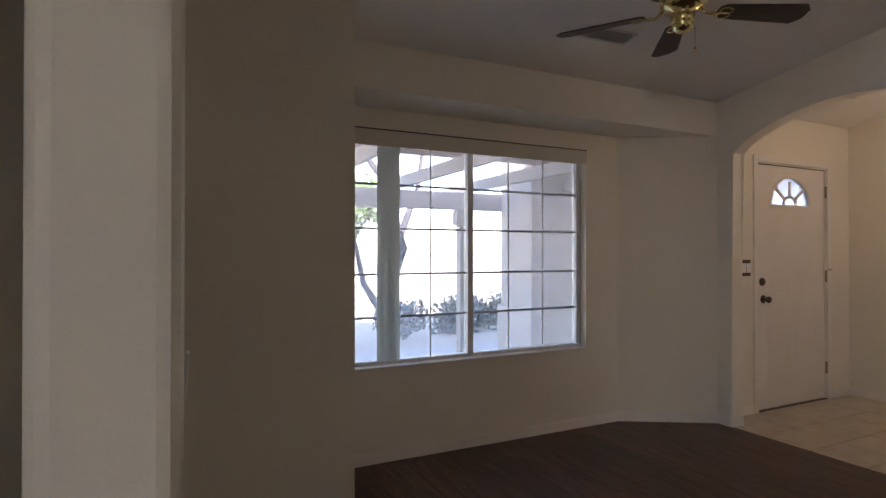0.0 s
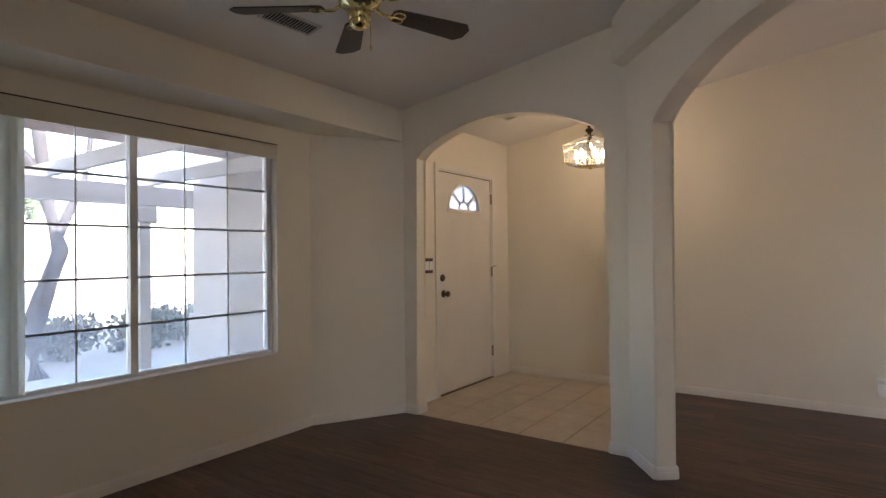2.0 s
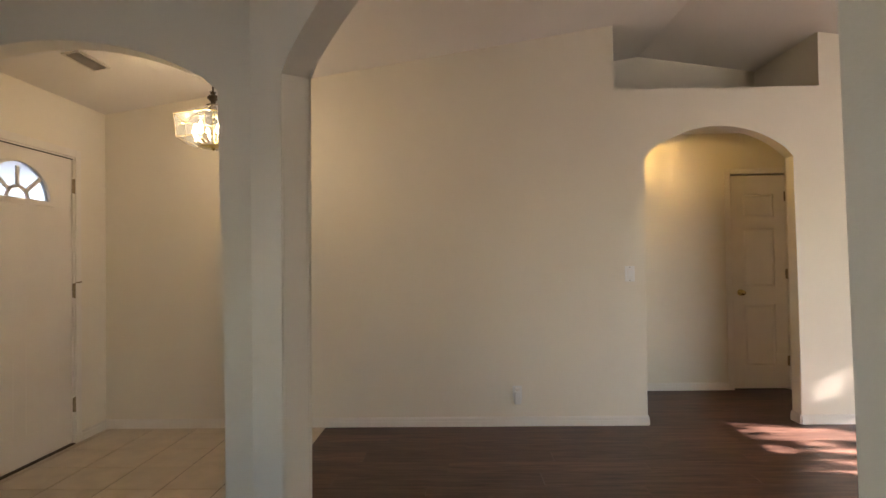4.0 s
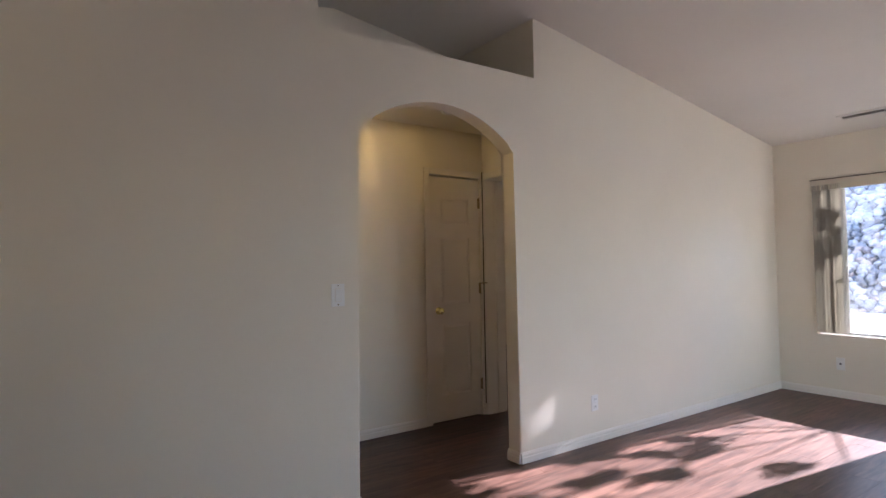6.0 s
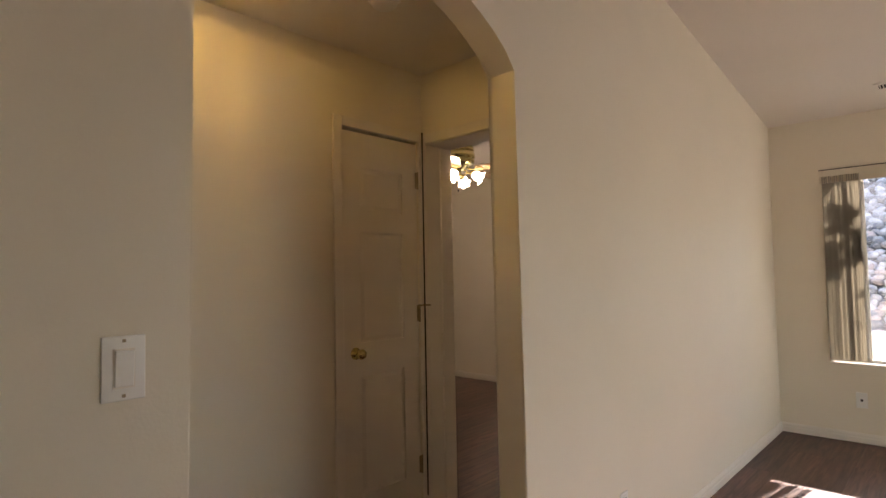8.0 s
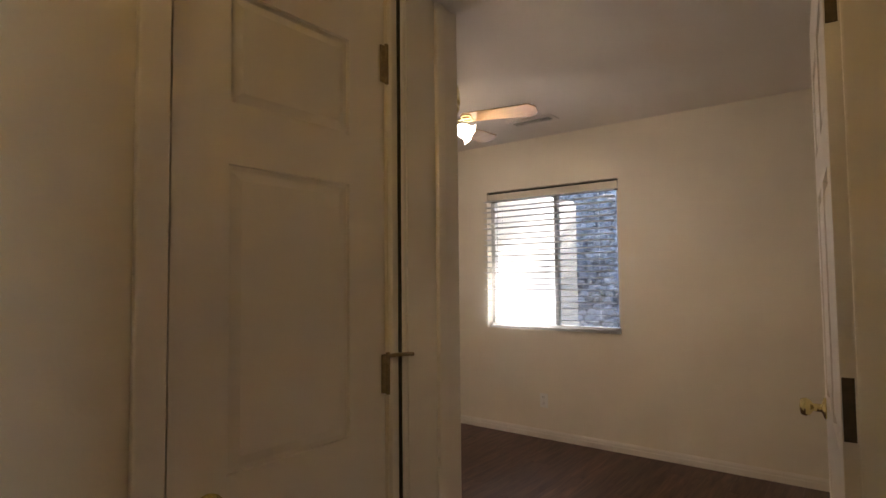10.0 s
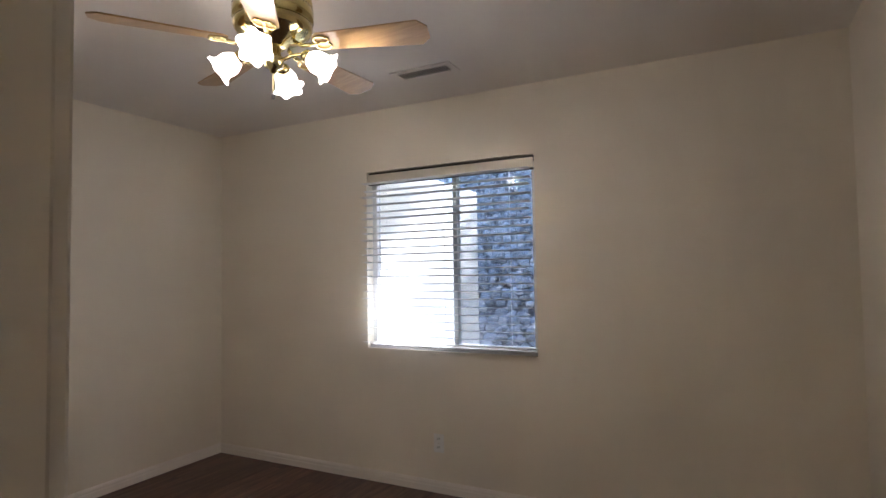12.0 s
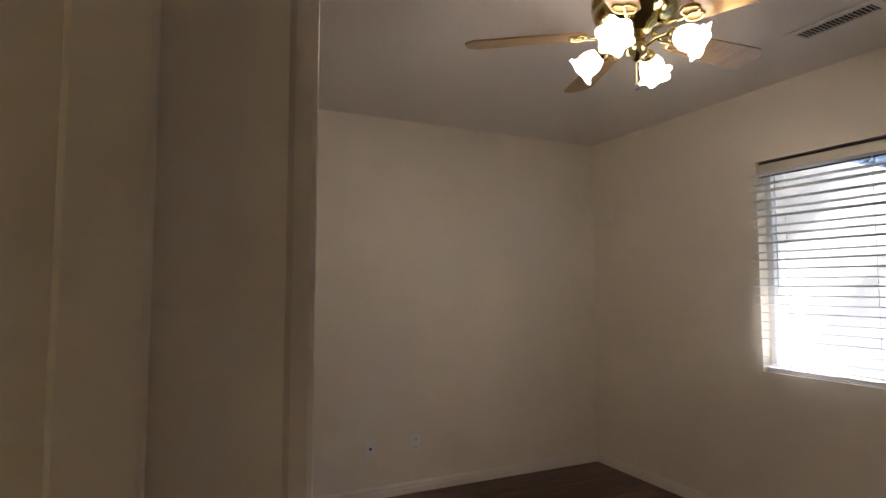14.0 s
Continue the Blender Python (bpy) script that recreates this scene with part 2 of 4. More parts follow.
def add_prism(bm, pts, axis, a0, a1, soft=None, offset=0.012):
    """A polygon swept from a0 to a1 along an axis; the edges of the points named in soft are rounded."""
    place = {"x": lambda p, a: (a, p[0], p[1]), "y": lambda p, a: (p[0], a, p[1]), "z": lambda p, a: (p[0], p[1], a)}[axis]
    lo = [bm.verts.new(place(p, a0)) for p in pts]
    hi = [bm.verts.new(place(p, a1)) for p in pts]
    n = len(pts)
    bm.faces.new(lo)
    bm.faces.new(hi[::-1])
    for i in range(n):
        bm.faces.new((lo[i], hi[i], hi[(i + 1) % n], lo[(i + 1) % n]))
    if soft:
        picked = set(soft)
        edges = []
        for ring in (lo, hi):
            for i in range(n):
                j = (i + 1) % n
                if i in picked and j in picked:
                    e = bm.edges.get((ring[i], ring[j]))
                    if e:
                        edges.append(e)
        bmesh.ops.bevel(bm, geom=edges, offset=offset, segments=3, affect="EDGES", profile=0.5)
    return bm


def prism(pts, axis, a0, a1, soft=None, offset=0.012):
    return add_prism(bmesh.new(), pts, axis, a0, a1, soft, offset)


def add_cyl(bm, r0, r1, z0, z1, seg=20, x=0.0, y=0.0):
    made = bmesh.ops.create_cone(bm, cap_ends=True, segments=seg, radius1=r0, radius2=r1, depth=z1 - z0)["verts"]
    bmesh.ops.translate(bm, verts=made, vec=(x, y, (z0 + z1) / 2))
    return made


def lathe(profile, seg=24, wave=0.0, lobes=6, wave_from=0.0):
    """A turned shape from (radius, height) pairs; wave scallops the rim."""
    bm = bmesh.new()
    rings = []
    for k, (r, z) in enumerate(profile):
        w = max(0.0, (k / (len(profile) - 1) - wave_from) / (1 - wave_from)) if wave else 0.0
        ring = []
        for i in range(seg):
            a = 2 * math.pi * i / seg
            rr = r * (1 + wave * w * math.cos(lobes * a))
            ring.append(bm.verts.new((rr * math.cos(a), rr * math.sin(a), z + wave * w * 0.25 * r * math.sin(lobes * a))))
        rings.append(ring)
    for a, b in zip(rings, rings[1:]):
        for i in range(seg):
            bm.faces.new((a[i], a[(i + 1) % seg], b[(i + 1) % seg], b[i]))
    return bm


def tube(points, radius, seg=8):
    """A round bar along points."""
    bm = bmesh.new()
    pts = [Vector(p) for p in points]
    rings = []
    for i, p in enumerate(pts):
        d = (pts[min(i + 1, len(pts) - 1)] - pts[max(i - 1, 0)]).normalized()
        q = d.to_track_quat("Z", "Y")
        r = radius[i] if isinstance(radius, (list, tuple)) else radius
        rings.append([bm.verts.new(p + q @ Vector((r * math.cos(2 * math.pi * k / seg), r * math.sin(2 * math.pi * k / seg), 0))) for k in range(seg)])
    for a, b in zip(rings, rings[1:]):
        for i in range(seg):
            bm.faces.new((a[i], a[(i + 1) % seg], b[(i + 1) % seg], b[i]))
    bm.faces.new(rings[0][::-1])
    bm.faces.new(rings[-1])
    return bm


def moved(bm, m):
    bmesh.ops.transform(bm, matrix=m, verts=bm.verts[:])
    return bm


def arch_points(u0, u1, spring, rise, n=18):
    """Points of a segmental arch from (u0, spring) to (u1, spring)."""
    half = abs(u1 - u0) / 2
    r = (half * half + rise * rise) / (2 * rise)
    mid, top = (u0 + u1) / 2, spring + rise
    pts = []
    for i in range(n + 1):
        u = u0 + (u1 - u0) * i / n
        pts.append((u, top - r + math.sqrt(r * r - (u - mid) ** 2)))
    return pts


# ---- plan ----
RIDGE_Y = -1.47
W = 6.15                       # long wall with the hall arch
FRONT, BAY, REAR = 3.0, 3.34, -5.88


def vault(y):
    return 2.467 + 0.154 * (2.959 - y) if y > RIDGE_Y else 2.463 + 0.154 * (y + 5.879)


# long wall with the arched hall opening and the plant-shelf niche
arc = arch_points(-2.336, -1.19, 2.035, 0.238)
pts = [(-6.20, -0.02), (-2.336, -0.02), *arc, (-1.19, -0.02), (3.15, -0.02), (3.15, vault(3.15) + .03), (-.98, vault(-.98) + .03), (-.98, 2.565), (-2.53, 2.565), (-2.53, vault(-2.53) + .03), (-6.20, vault(-6.20) + .03)]
structure("wall_east", prism(pts, "x", W, W + .12, range(1, len(arc) + 3)), PAINT, "cream painted wall with an arched opening and a high plant niche")
bm = bmesh.new()
add_box(bm, 7.06, 7.12, -2.65, -.86, 2.57, 3.30)
add_box(bm, W + .12, 7.06, -.98, -.86, 2.57, 3.25)
add_box(bm, W + .12, 7.06, -2.65, -2.53, 2.57, 3.25)
structure("wall_niche", bm, PAINT, "cream painted back and sides of the plant niche")
# wall with the front arch
arc = arch_points(1.278, 2.838, 2.058, 0.237)
pts = [(1.04, -0.02), (1.278, -0.02), *arc, (2.838, -0.02), (3.0, -0.02), (3.0, vault(3.0) + .03), (1.04, vault(1.04) + .03)]
structure("wall_entry_arch", prism(pts, "x", 4.30, 4.42, range(1, len(arc) + 3), 0.018), PAINT, "cream painted wall with a wide low arch to the entry")
# diagonal wall with the large arch; local u runs from the pillar along the wall
B0, B1 = Vector((4.029, .931, 0)), Vector((2.565, -.247, 0))
bdir = (B1 - B0).normalized()
bnorm = Vector((-bdir.y, bdir.x, 0))
span = (B1 - B0).length
Bm = Matrix(((bdir.x, bnorm.x, 0, B0.x), (bdir.y, bnorm.y, 0, B0.y), (0, 0, 1, 0), (0, 0, 0, 1)))
side = 1.0 if (Bm @ Vector((0, .12, 0)) - Vector((4.07, .83, 0))).length < (Bm @ Vector((0, -.12, 0)) - Vector((4.07, .83, 0))).length else -1.0
arc = arch_points(0, span, 2.028, 0.225)
pts = [(-0.348, -0.02), (0, -0.02), *arc, (span, -0.02), (span + .86, -0.02), (span + .86, 3.13), (span, 3.13), (-0.348, 2.80)]
structure("wall_diagonal_arch", moved(prism(pts, "y", 0, side * .125, range(1, len(arc) + 3), 0.018), Bm), PAINT, "cream painted diagonal wall with a tall arch")
structure("soffit_diagonal", moved(prism([(-.30, -side * .105), (-.39, 0.0), (span + .80, 0.0), (span + .80, -side * .105)], "z", 2.462, 3.16), Bm), PAINT, "cream boxed soffit along the diagonal wall", "soffit")
# bay with its window opening, header and slanted return
bm = bmesh.new()
add_box(bm, 1.09, 1.50, BAY, BAY + .15, -.02, 2.30)
add_box(bm, 3.335, 3.66, BAY, BAY + .15, -.02, 2.30)
add_box(bm, 1.50, 3.335, BAY, BAY + .15, -.02, .580)
add_box(bm, 1.50, 3.335, BAY, BAY + .15, 2.062, 2.30)
structure("wall_bay", bm, PAINT, "cream painted bay wall below and around the window")
structure("wall_bay_return", prism([(3.645, 3.34), (4.30, 2.959), (4.36, 3.06), (3.70, 3.45)], "z", -.02, 2.25), PAINT, "cream painted slanted return wall of the bay")
structure("soffit_bay", prism([(1.09, 2.959), (4.30, 2.959), (4.36, 3.52), (1.09, 3.52)], "z", 2.207, 2.62), PAINT, "cream header and dropped ceiling over the bay", "soffit")
# front door wall
pts = [(4.30, -.02), (4.832, -.02), (4.832, 2.062), (5.802, 2.062), (5.802, -.02), (6.27, -.02), (6.27, 2.62), (4.30, 2.62)]
structure("wall_front", prism(pts, "y", FRONT, FRONT + .15), PAINT, "cream painted entry wall round the front door")
# walls round the start of the walk
structure("wall_room_west", box(1.09, 1.21, 2.30, BAY, -.02, 2.75), PAINT, "cream painted side wall of the front room")
structure("wall_stub_north", box(-1.2, 1.09, 2.30, 2.42, -.02, 2.75), PAINT, "cream painted wall beside the front room")
structure("wall_partition", box(.42, .528, .55, 2.30, -.02, 3.0, 0.02, 3), PAINT, "cream painted partition end with rounded corners")
# unseen opening, added so that daylight reaches the start of the walk
bm = bmesh.new()
add_box(bm, -1.32, -1.2, -2.1, -1.8, -.02, 3.2)
add_box(bm, -1.32, -1.2, -.85, 2.42, -.02, 3.2)
add_box(bm, -1.32, -1.2, -1.8, -.85, 2.1, 3.2)
structure("wall_kitchen_west", bm, PAINT, "plain cream wall with an unseen opening added for daylight")
wk = tagged(new("window_4_added"), "unseen glazed opening added to let daylight in", "window", kind="structure")
part("pane", box(-1.264, -1.258, -1.8, -.85, 0, 2.1), PANE, wk).visible_shadow = False
part("mullion", box(-1.285, -1.235, -1.38, -1.32, 0, 2.1), VINYL, wk)
structure("wall_kitchen_south", box(-1.2, 1.9, -2.12, -2.0, -.02, 3.2), PAINT, "plain cream wall")
# unseen glazing, added to light the large room from the west
bm = bmesh.new()
add_box(bm, 1.78, 1.90, -6.03, -5.4, -.02, 3.2)
add_box(bm, 1.78, 1.90, -2.5, -.72, -.02, 3.2)
add_box(bm, 1.78, 1.90, -5.4, -2.5, 2.08, 3.2)
structure("wall_great_west", bm, PAINT, "plain cream wall of the large room with an unseen opening added for daylight")
wg = tagged(new("window_5_added"), "unseen glazed door added to brighten the large room", "window", kind="structure")
part("pane", box(1.837, 1.843, -5.4, -2.5, 0, 2.08), PANE, wg).visible_shadow = False
part("mullion", box(1.81, 1.87, -3.98, -3.92, 0, 2.08), VINYL, wg)
bm = bmesh.new()
add_box(bm, 5.80, 6.15, REAR - .15, REAR, -.02, 2.50)
add_box(bm, 1.78, 4.60, REAR - .15, REAR, -.02, 2.50)
add_box(bm, 4.60, 5.80, REAR - .15, REAR, -.02, .571)
add_box(bm, 4.60, 5.80, REAR - .15, REAR, 2.06, 2.50)
structure("wall_rear", bm, PAINT, "cream painted rear wall with a wide window")
# hall and bedroom
pts = [(-2.935, -.02), (-2.895, -.02), (-2.895, 2.055), (-2.368, 2.055), (-2.368, -.02), (.42, -.02), (.42, 2.47), (-2.935, 2.47)]
structure("wall_hall_east", prism(pts, "x", 7.237, 7.357), PAINT, "cream painted hall wall round the closet door")
structure("wall_hall_north", box(6.27, 7.237, .30, .42, -.02, 2.47), PAINT, "plain cream hall end wall")
# solid block whose dark colour stands for the closet's lack of light
structure("wall_closet", box(7.36, 8.0, -2.93, -2.2, -.02, 2.4), DARK, "dark block for the unlit closet behind the closed door")
pts = [(6.27, -.02), (6.335, -.02), (6.335, 2.06), (7.22, 2.06), (7.22, -.02), (10.52, -.02), (10.52, 2.5), (6.27, 2.5)]
structure("wall_bedroom_door", prism(pts, "y", -3.13, -2.935), PAINT, "cream painted wall round the bedroom doorway")
structure("wall_bedroom_west", box(6.272, 6.29, -6.06, -3.12, -.02, 2.5), PAINT, "cream painted bedroom side wall")
structure("wall_bedroom_east", box(10.40, 10.52, -6.21, -3.12, -.02, 2.5), PAINT, "cream painted bedroom side wall with two outlets")
bm = bmesh.new()
add_box(bm, 6.27, 7.82, -6.21, -6.06, -.02, 2.5)
add_box(bm, 9.005, 10.40, -6.21, -6.06, -.02, 2.5)
add_box(bm, 7.82, 9.005, -6.21, -6.06, -.02, .876)
add_box(bm, 7.82, 9.005, -6.21, -6.06, 2.063, 2.5)
structure("wall_bedroom_window", bm, PAINT, "cream painted bedroom wall round the window")
# ceilings
pts = [(3.52, vault(3.52)), (RIDGE_Y, vault(RIDGE_Y)), (-6.20, vault(-6.20)), (-6.20, vault(-6.20) + .08), (RIDGE_Y, vault(RIDGE_Y) + .08), (3.52, vault(3.52) + .08)]
niche_pts = [(-.86, vault(-.86)), (RIDGE_Y, vault(RIDGE_Y)), (-2.65, vault(-2.65)), (-2.65, vault(-2.65) + .08), (RIDGE_Y, vault(RIDGE_Y) + .08), (-.86, vault(-.86) + .08)]
structure("ceiling_vault", add_prism(prism(pts, "x", -1.32, 6.26), niche_pts, "x", 6.26, 7.12), CEIL, "white textured vaulted ceiling", "ceiling")
structure("ceiling_hall", box(6.27, 7.357, -2.935, .42, 2.447, 2.565), CEIL, "white textured hall ceiling under the plant shelf", "ceiling")
structure("ceiling_bedroom", box(6.27, 10.52, -6.21, -2.935, 2.482, 2.56), CEIL, "white textured flat bedroom ceiling", "ceiling")
# unseen roof, added as a sun blocker; its long eave shades the porch beam
roof = [(5.6, 2.37), (-1.47, 3.55), (-7.0, 2.62), (-7.0, 2.72), (-1.47, 3.67), (5.6, 2.47)]
structure("roof", prism(roof, "x", -2.0, 11.2), ROOF, "unseen low gable roof added to shade the house and porch", "roof")

# baseboards
bases = []


def base_board(name, x0, y0, x1, y1, nx, ny, h=0.072):
    """A moulded skirting from one floor point to another; nx, ny points into the room."""
    a, b = Vector((x0, y0, 0)), Vector((x1, y1, 0))
    d = (b - a).normalized()
    m = Matrix(((d.x, nx, 0, x0), (d.y, ny, 0, y0), (0, 0, 1, 0), (0, 0, 0, 1)))
    prof = [(-.004, 0.001), (.013, 0.001), (.013, h * .55), (.0105, h * .6), (.0105, h * .8), (.005, h), (-.004, h)]
    bm = bmesh.new()
    add_prism(bm, prof, "x", 0, (b - a).length)
    ob = structure(name, moved(bm, m), TRIM, "cream painted moulded baseboard", "baseboard")
    bases.append(ob)


base_board("baseboard_bay", 1.21, BAY, 3.645, BAY, 0, -1)
base_board("baseboard_return", 3.645, BAY, 4.30, 2.959, -.503, -.864)
base_board("baseboard_arch_north", 4.30, 2.959, 4.30, 2.838, -1, 0)
base_board("baseboard_arch_reveal_north", 4.30, 2.838, 4.42, 2.838, 0, -1)
base_board("baseboard_entry_front", 4.42, FRONT, 4.775, FRONT, 0, -1)
base_board("baseboard_entry_front_east", 5.86, FRONT, W, FRONT, 0, -1)
base_board("baseboard_east", W, 3.0, W, -1.19, -1, 0)
base_board("baseboard_east_rear", W, -2.336, W, REAR, -1, 0)
base_board("baseboard_arch_south", 4.30, 1.278, 4.30, 1.149, -1, 0)
base_board("baseboard_arch_reveal_south", 4.30, 1.278, 4.42, 1.278, 0, 1)
pA = Bm @ Vector((-.345, 0, 0))
base_board("baseboard_pillar", pA.x, pA.y, B0.x, B0.y, *(-side * bnorm)[:2])
pR = Bm @ Vector((0, side * .125, 0))
base_board("baseboard_pillar_end", B0.x, B0.y, pR.x, pR.y, *bdir[:2])
pS = Bm @ Vector((-.30, side * .125, 0))
base_board("baseboard_pillar_back", pR.x, pR.y, pS.x, pS.y, *(side * bnorm)[:2])
pE = Bm @ Vector((span + .80, 0, 0))
base_board("baseboard_diagonal", B1.x, B1.y, pE.x, pE.y, *(-side * bnorm)[:2])
base_board("baseboard_rear", 1.9, REAR, W, REAR, 0, 1)
base_board("baseboard_hall_reveal_north", W, -1.19, W + .12, -1.19, 0, -1)
base_board("baseboard_hall_reveal_south", W, -2.336, W + .12, -2.336, 0, 1)
base_board("baseboard_hall_east", 7.237, -2.315, 7.237, .30, -1, 0)
base_board("baseboard_hall_south", 7.237, -2.935, 7.215, -2.935, 0, 1)
base_board("baseboard_hall_west", W + .12, -1.19, W + .12, .30, 1, 0)
base_board("baseboard_bedroom_window", 6.29, -6.06, 10.40, -6.06, 0, 1)
base_board("baseboard_bedroom_east", 10.40, -6.06, 10.40, -3.12, -1, 0)
base_board("baseboard_bedroom_west", 6.29, -6.06, 6.29, -3.12, 1, 0)
base_board("baseboard_partition", .528, .55, .528, 2.30, 1, 0)
base_board("baseboard_stub", .528, 2.30, 1.21, 2.30, 0, -1)


# ---- windows ----
def window_unit(name, x0, x1, z0, z1, y, inward, mid, label, rails=(), cols=0, glass=None, mull=.021, mull_mat=None):
    """A two-light slider in a wall along x. inward: the y direction into the room."""
    w = tagged(new(name), label, "window", kind="structure")
    f, d = 0.038, 0.055
    bm = bmesh.new()
    for a in ((x0, x1, z0, z0 + f), (x0, x1, z1 - f, z1), (x0, x0 + f, z0 + f, z1 - f), (x1 - f, x1, z0 + f, z1 - f)):
        add_box(bm, a[0], a[1], y - d / 2, y + d / 2, a[2], a[3], 0.004, 1)
    part("window_frame", bm, VINYL, w)
    if mid is not None:
        near, far = sorted((y - .02 * inward, y + .034 * inward))
        part("mullion", box(mid - mull, mid + mull, near, far, z0 + f, z1 - f), mull_mat or VINYL, w)
    for a, b in ((x0 + f, mid - mull), (mid + mull, x1 - f)) if mid is not None else ((x0 + f, x1 - f),):
        p = part("pane", box(a, b, y - .003, y + .003, z0 + f, z1 - f), glass or PANE, w)
        p.visible_shadow = False
        for z in rails:
            part("muntin", box(a, b, y + .006 * inward - .004, y + .006 * inward + .004, z - .007, z + .007), MUNT, w)
        for k in range(1, cols):
            x = a + (b - a) * k / cols
            part("muntin", box(x - .0045, x + .0045, y + .007 * inward - .003, y + .007 * inward + .003, z0 + f, z1 - f), VINYL, w)
    return w


window_unit("window_1", 1.50, 3.335, .581, 2.062, 3.43, -1, 2.372, "white two-light slider window with grey muntin bars", (.893, 1.169, 1.462, 1.745), 3, PANE_VEILED)
window_unit("window_2", 4.60, 5.80, .572, 2.060, -5.965, 1, None, "white picture window onto a stone bank")
bed_window = window_unit("window_3", 7.82, 9.005, .877, 2.063, -6.155, 1, 8.37, "white bedroom slider window behind blinds", (), 0, PANE_FAINT_VEIL, .014, MUNT)
# dark sheet added over the right light so the stones look shaded
part("pane_dim_sheet", box(7.862, 8.355, -6.176, -6.175, .92, 2.02), DIM_SHEET, bed_window)
part("latch", box(5.768, 5.799, -5.934, -5.905, .86, .93, .003), BRONZE, bpy.data.objects["window_2"], "small dark window latch")
structure("window_sill_bay", box(1.501, 3.334, BAY - .012, 3.40, .581, .596, .003), TRIM, "cream painted window sill", "sill")
structure("window_sill_rear", box(4.601, 5.799, -5.935, REAR + .012, .572, .586, .003), TRIM, "cream painted window sill", "sill")


# ---- blinds ----
def vertical_blind(label, x0, x1, y, inward, z0, z1, vanes, material, val_x0, val_x1, val_z0, val_z1, seed, angle):
    rng = random.Random(seed)
    b = thing("vertical_blind", label, "blind", pose(x0, y, z0))
    def loc(bm):
        return moved(bm, pose(-x0, -y, -z0))
    lo, hi = (y - .045, y + .035)
    part("valance", loc(box(val_x0, val_x1, lo if inward < 0 else hi - .02, lo + .02 if inward < 0 else hi, val_z0, val_z1, .003)), VALANCE, b)
    part("valance_top", loc(box(val_x0, val_x1, lo - .0015, hi + .0015, val_z1 - .001, val_z1 + .006)), DARK, b)
    for x in (val_x0, val_x1 - .008):
        part("valance_return", loc(box(x, x + .008, lo + .021, hi - .021, val_z0, val_z1 - .01)), VALANCE, b)
    part("headrail", loc(box(val_x0 + .02, val_x1 - .02, y - .018, y + .018, val_z1 - .045, val_z1 - .012)), VINYL, b)
    for k, x in enumerate(vanes):
        turn = angle + rng.uniform(-9, 9)
        bm = bmesh.new()
        n = 6
        rows = []
        for z in (z0 + .015, val_z1 - .05):
            rows.append([[bm.verts.new(((i / n - .5) * .088, (.006 * (1 - (2 * i / n - 1) ** 2)) + s, z)) for i in range(n + 1)] for s in (0, .0012)])
        for i in range(n):
            for s in (0, 1):
                bm.faces.new((rows[0][s][i], rows[0][s][i + 1], rows[1][s][i + 1], rows[1][s][i]))
        moved(bm, pose(x, y, 0, 0, 0, turn))
        part("vane", loc(bm), material, b)
    return b


vertical_blind("cream vertical blind drawn aside at the front window", 1.55, 3.30, 3.345, -1, .612, 2.0, [1.70, 1.745, 1.774, 1.80], VANE_GREY, 1.44, 3.312, 1.967, 2.067, 3, 105)
vertical_blind("beige vertical blind stacked beside the rear window", 3.6, 5.80, -5.895, 1, .588, 2.0, [5.555, 5.57, 5.584, 5.60, 5.614, 5.63, 5.644, 5.66, 5.675, 5.69, 5.705, 5.72, 5.735, 5.75, 5.766, 5.78], VANE, 4.58, 5.812, 1.955, 2.055, 5, 72)

blind = thing("slat_blind", "white horizontal slat blind lowered and open in the bedroom window", "blind", pose(8.41, -6.10, .90))


def bl(bm):
    return moved(bm, pose(-8.41, 6.10, -.90))


part("headrail", bl(box(7.83, 8.995, -6.125, -6.075, 2.03, 2.058)), DARK, blind)
part("valance", bl(box(7.826, 8.999, -6.072, -6.062, 1.985, 2.044, .002)), VALANCE, blind)
part("valance_shadow_strip", bl(box(7.828, 8.997, -6.10, -6.074, 1.975, 1.984)), DARK, blind)
sl = bl(box(7.832, 8.993, -6.122, -6.074, 0, .0028))
slat_mesh = None
for k in range(23):
    z = .915 + k * (1.965 - .915) / 22
    if slat_mesh is None:
        s = part("slat", sl, SLAT, blind)
        slat_mesh = s.data
    else:
        s = new("slat", slat_mesh)
        s.parent = blind
    s.matrix_basis = Matrix.Translation((0, 0, z - .0)) @ pose(0, 0, 0, 6 + 1.2 * math.sin(k * 2.3), 0, 0.15 * math.sin(k * 1.7))
for k in range(3):
    part("stacked_slat", bl(box(7.832, 8.993, -6.122, -6.074, .886 + k * .006, .890 + k * .006)), SLAT, blind)
part("bottom_rail", bl(box(7.832, 8.993, -6.124, -6.072, .8775, .8845)), VINYL, blind)
for x in (7.98, 8.42, 8.85):
    part("ladder_cord", bl(box(x - .0012, x + .0012, -6.0735, -6.0715, .895, 1.985)), VINYL, blind)
part("tilt_wand", bl(moved(tube([(0, 0, 0), (0, 0, -.62)], .0035, 6), pose(8.90, -6.066, 1.97))), PLASTIC, blind)


# ---- doors ----
def knob(parent, m, material, rose=0.032, ball=0.027):
    k = part("knob", moved(lathe([(.001, 0), (rose, 0.001), (rose, .006), (.012, .012), (.011, .032), (ball * .8, .038), (ball, .05), (ball * .85, .062), (.001, .066)], 20), m), material, parent)
    return smooth(k)


def hinge(parent, m, material, h=.09):
    part("hinge", moved(add_box(box(-.016, .016, -.002, .002, -h / 2, h / 2), -.005, .005, -.008, -.002, -h / 2 - .004, h / 2 + .004), m), material, parent)


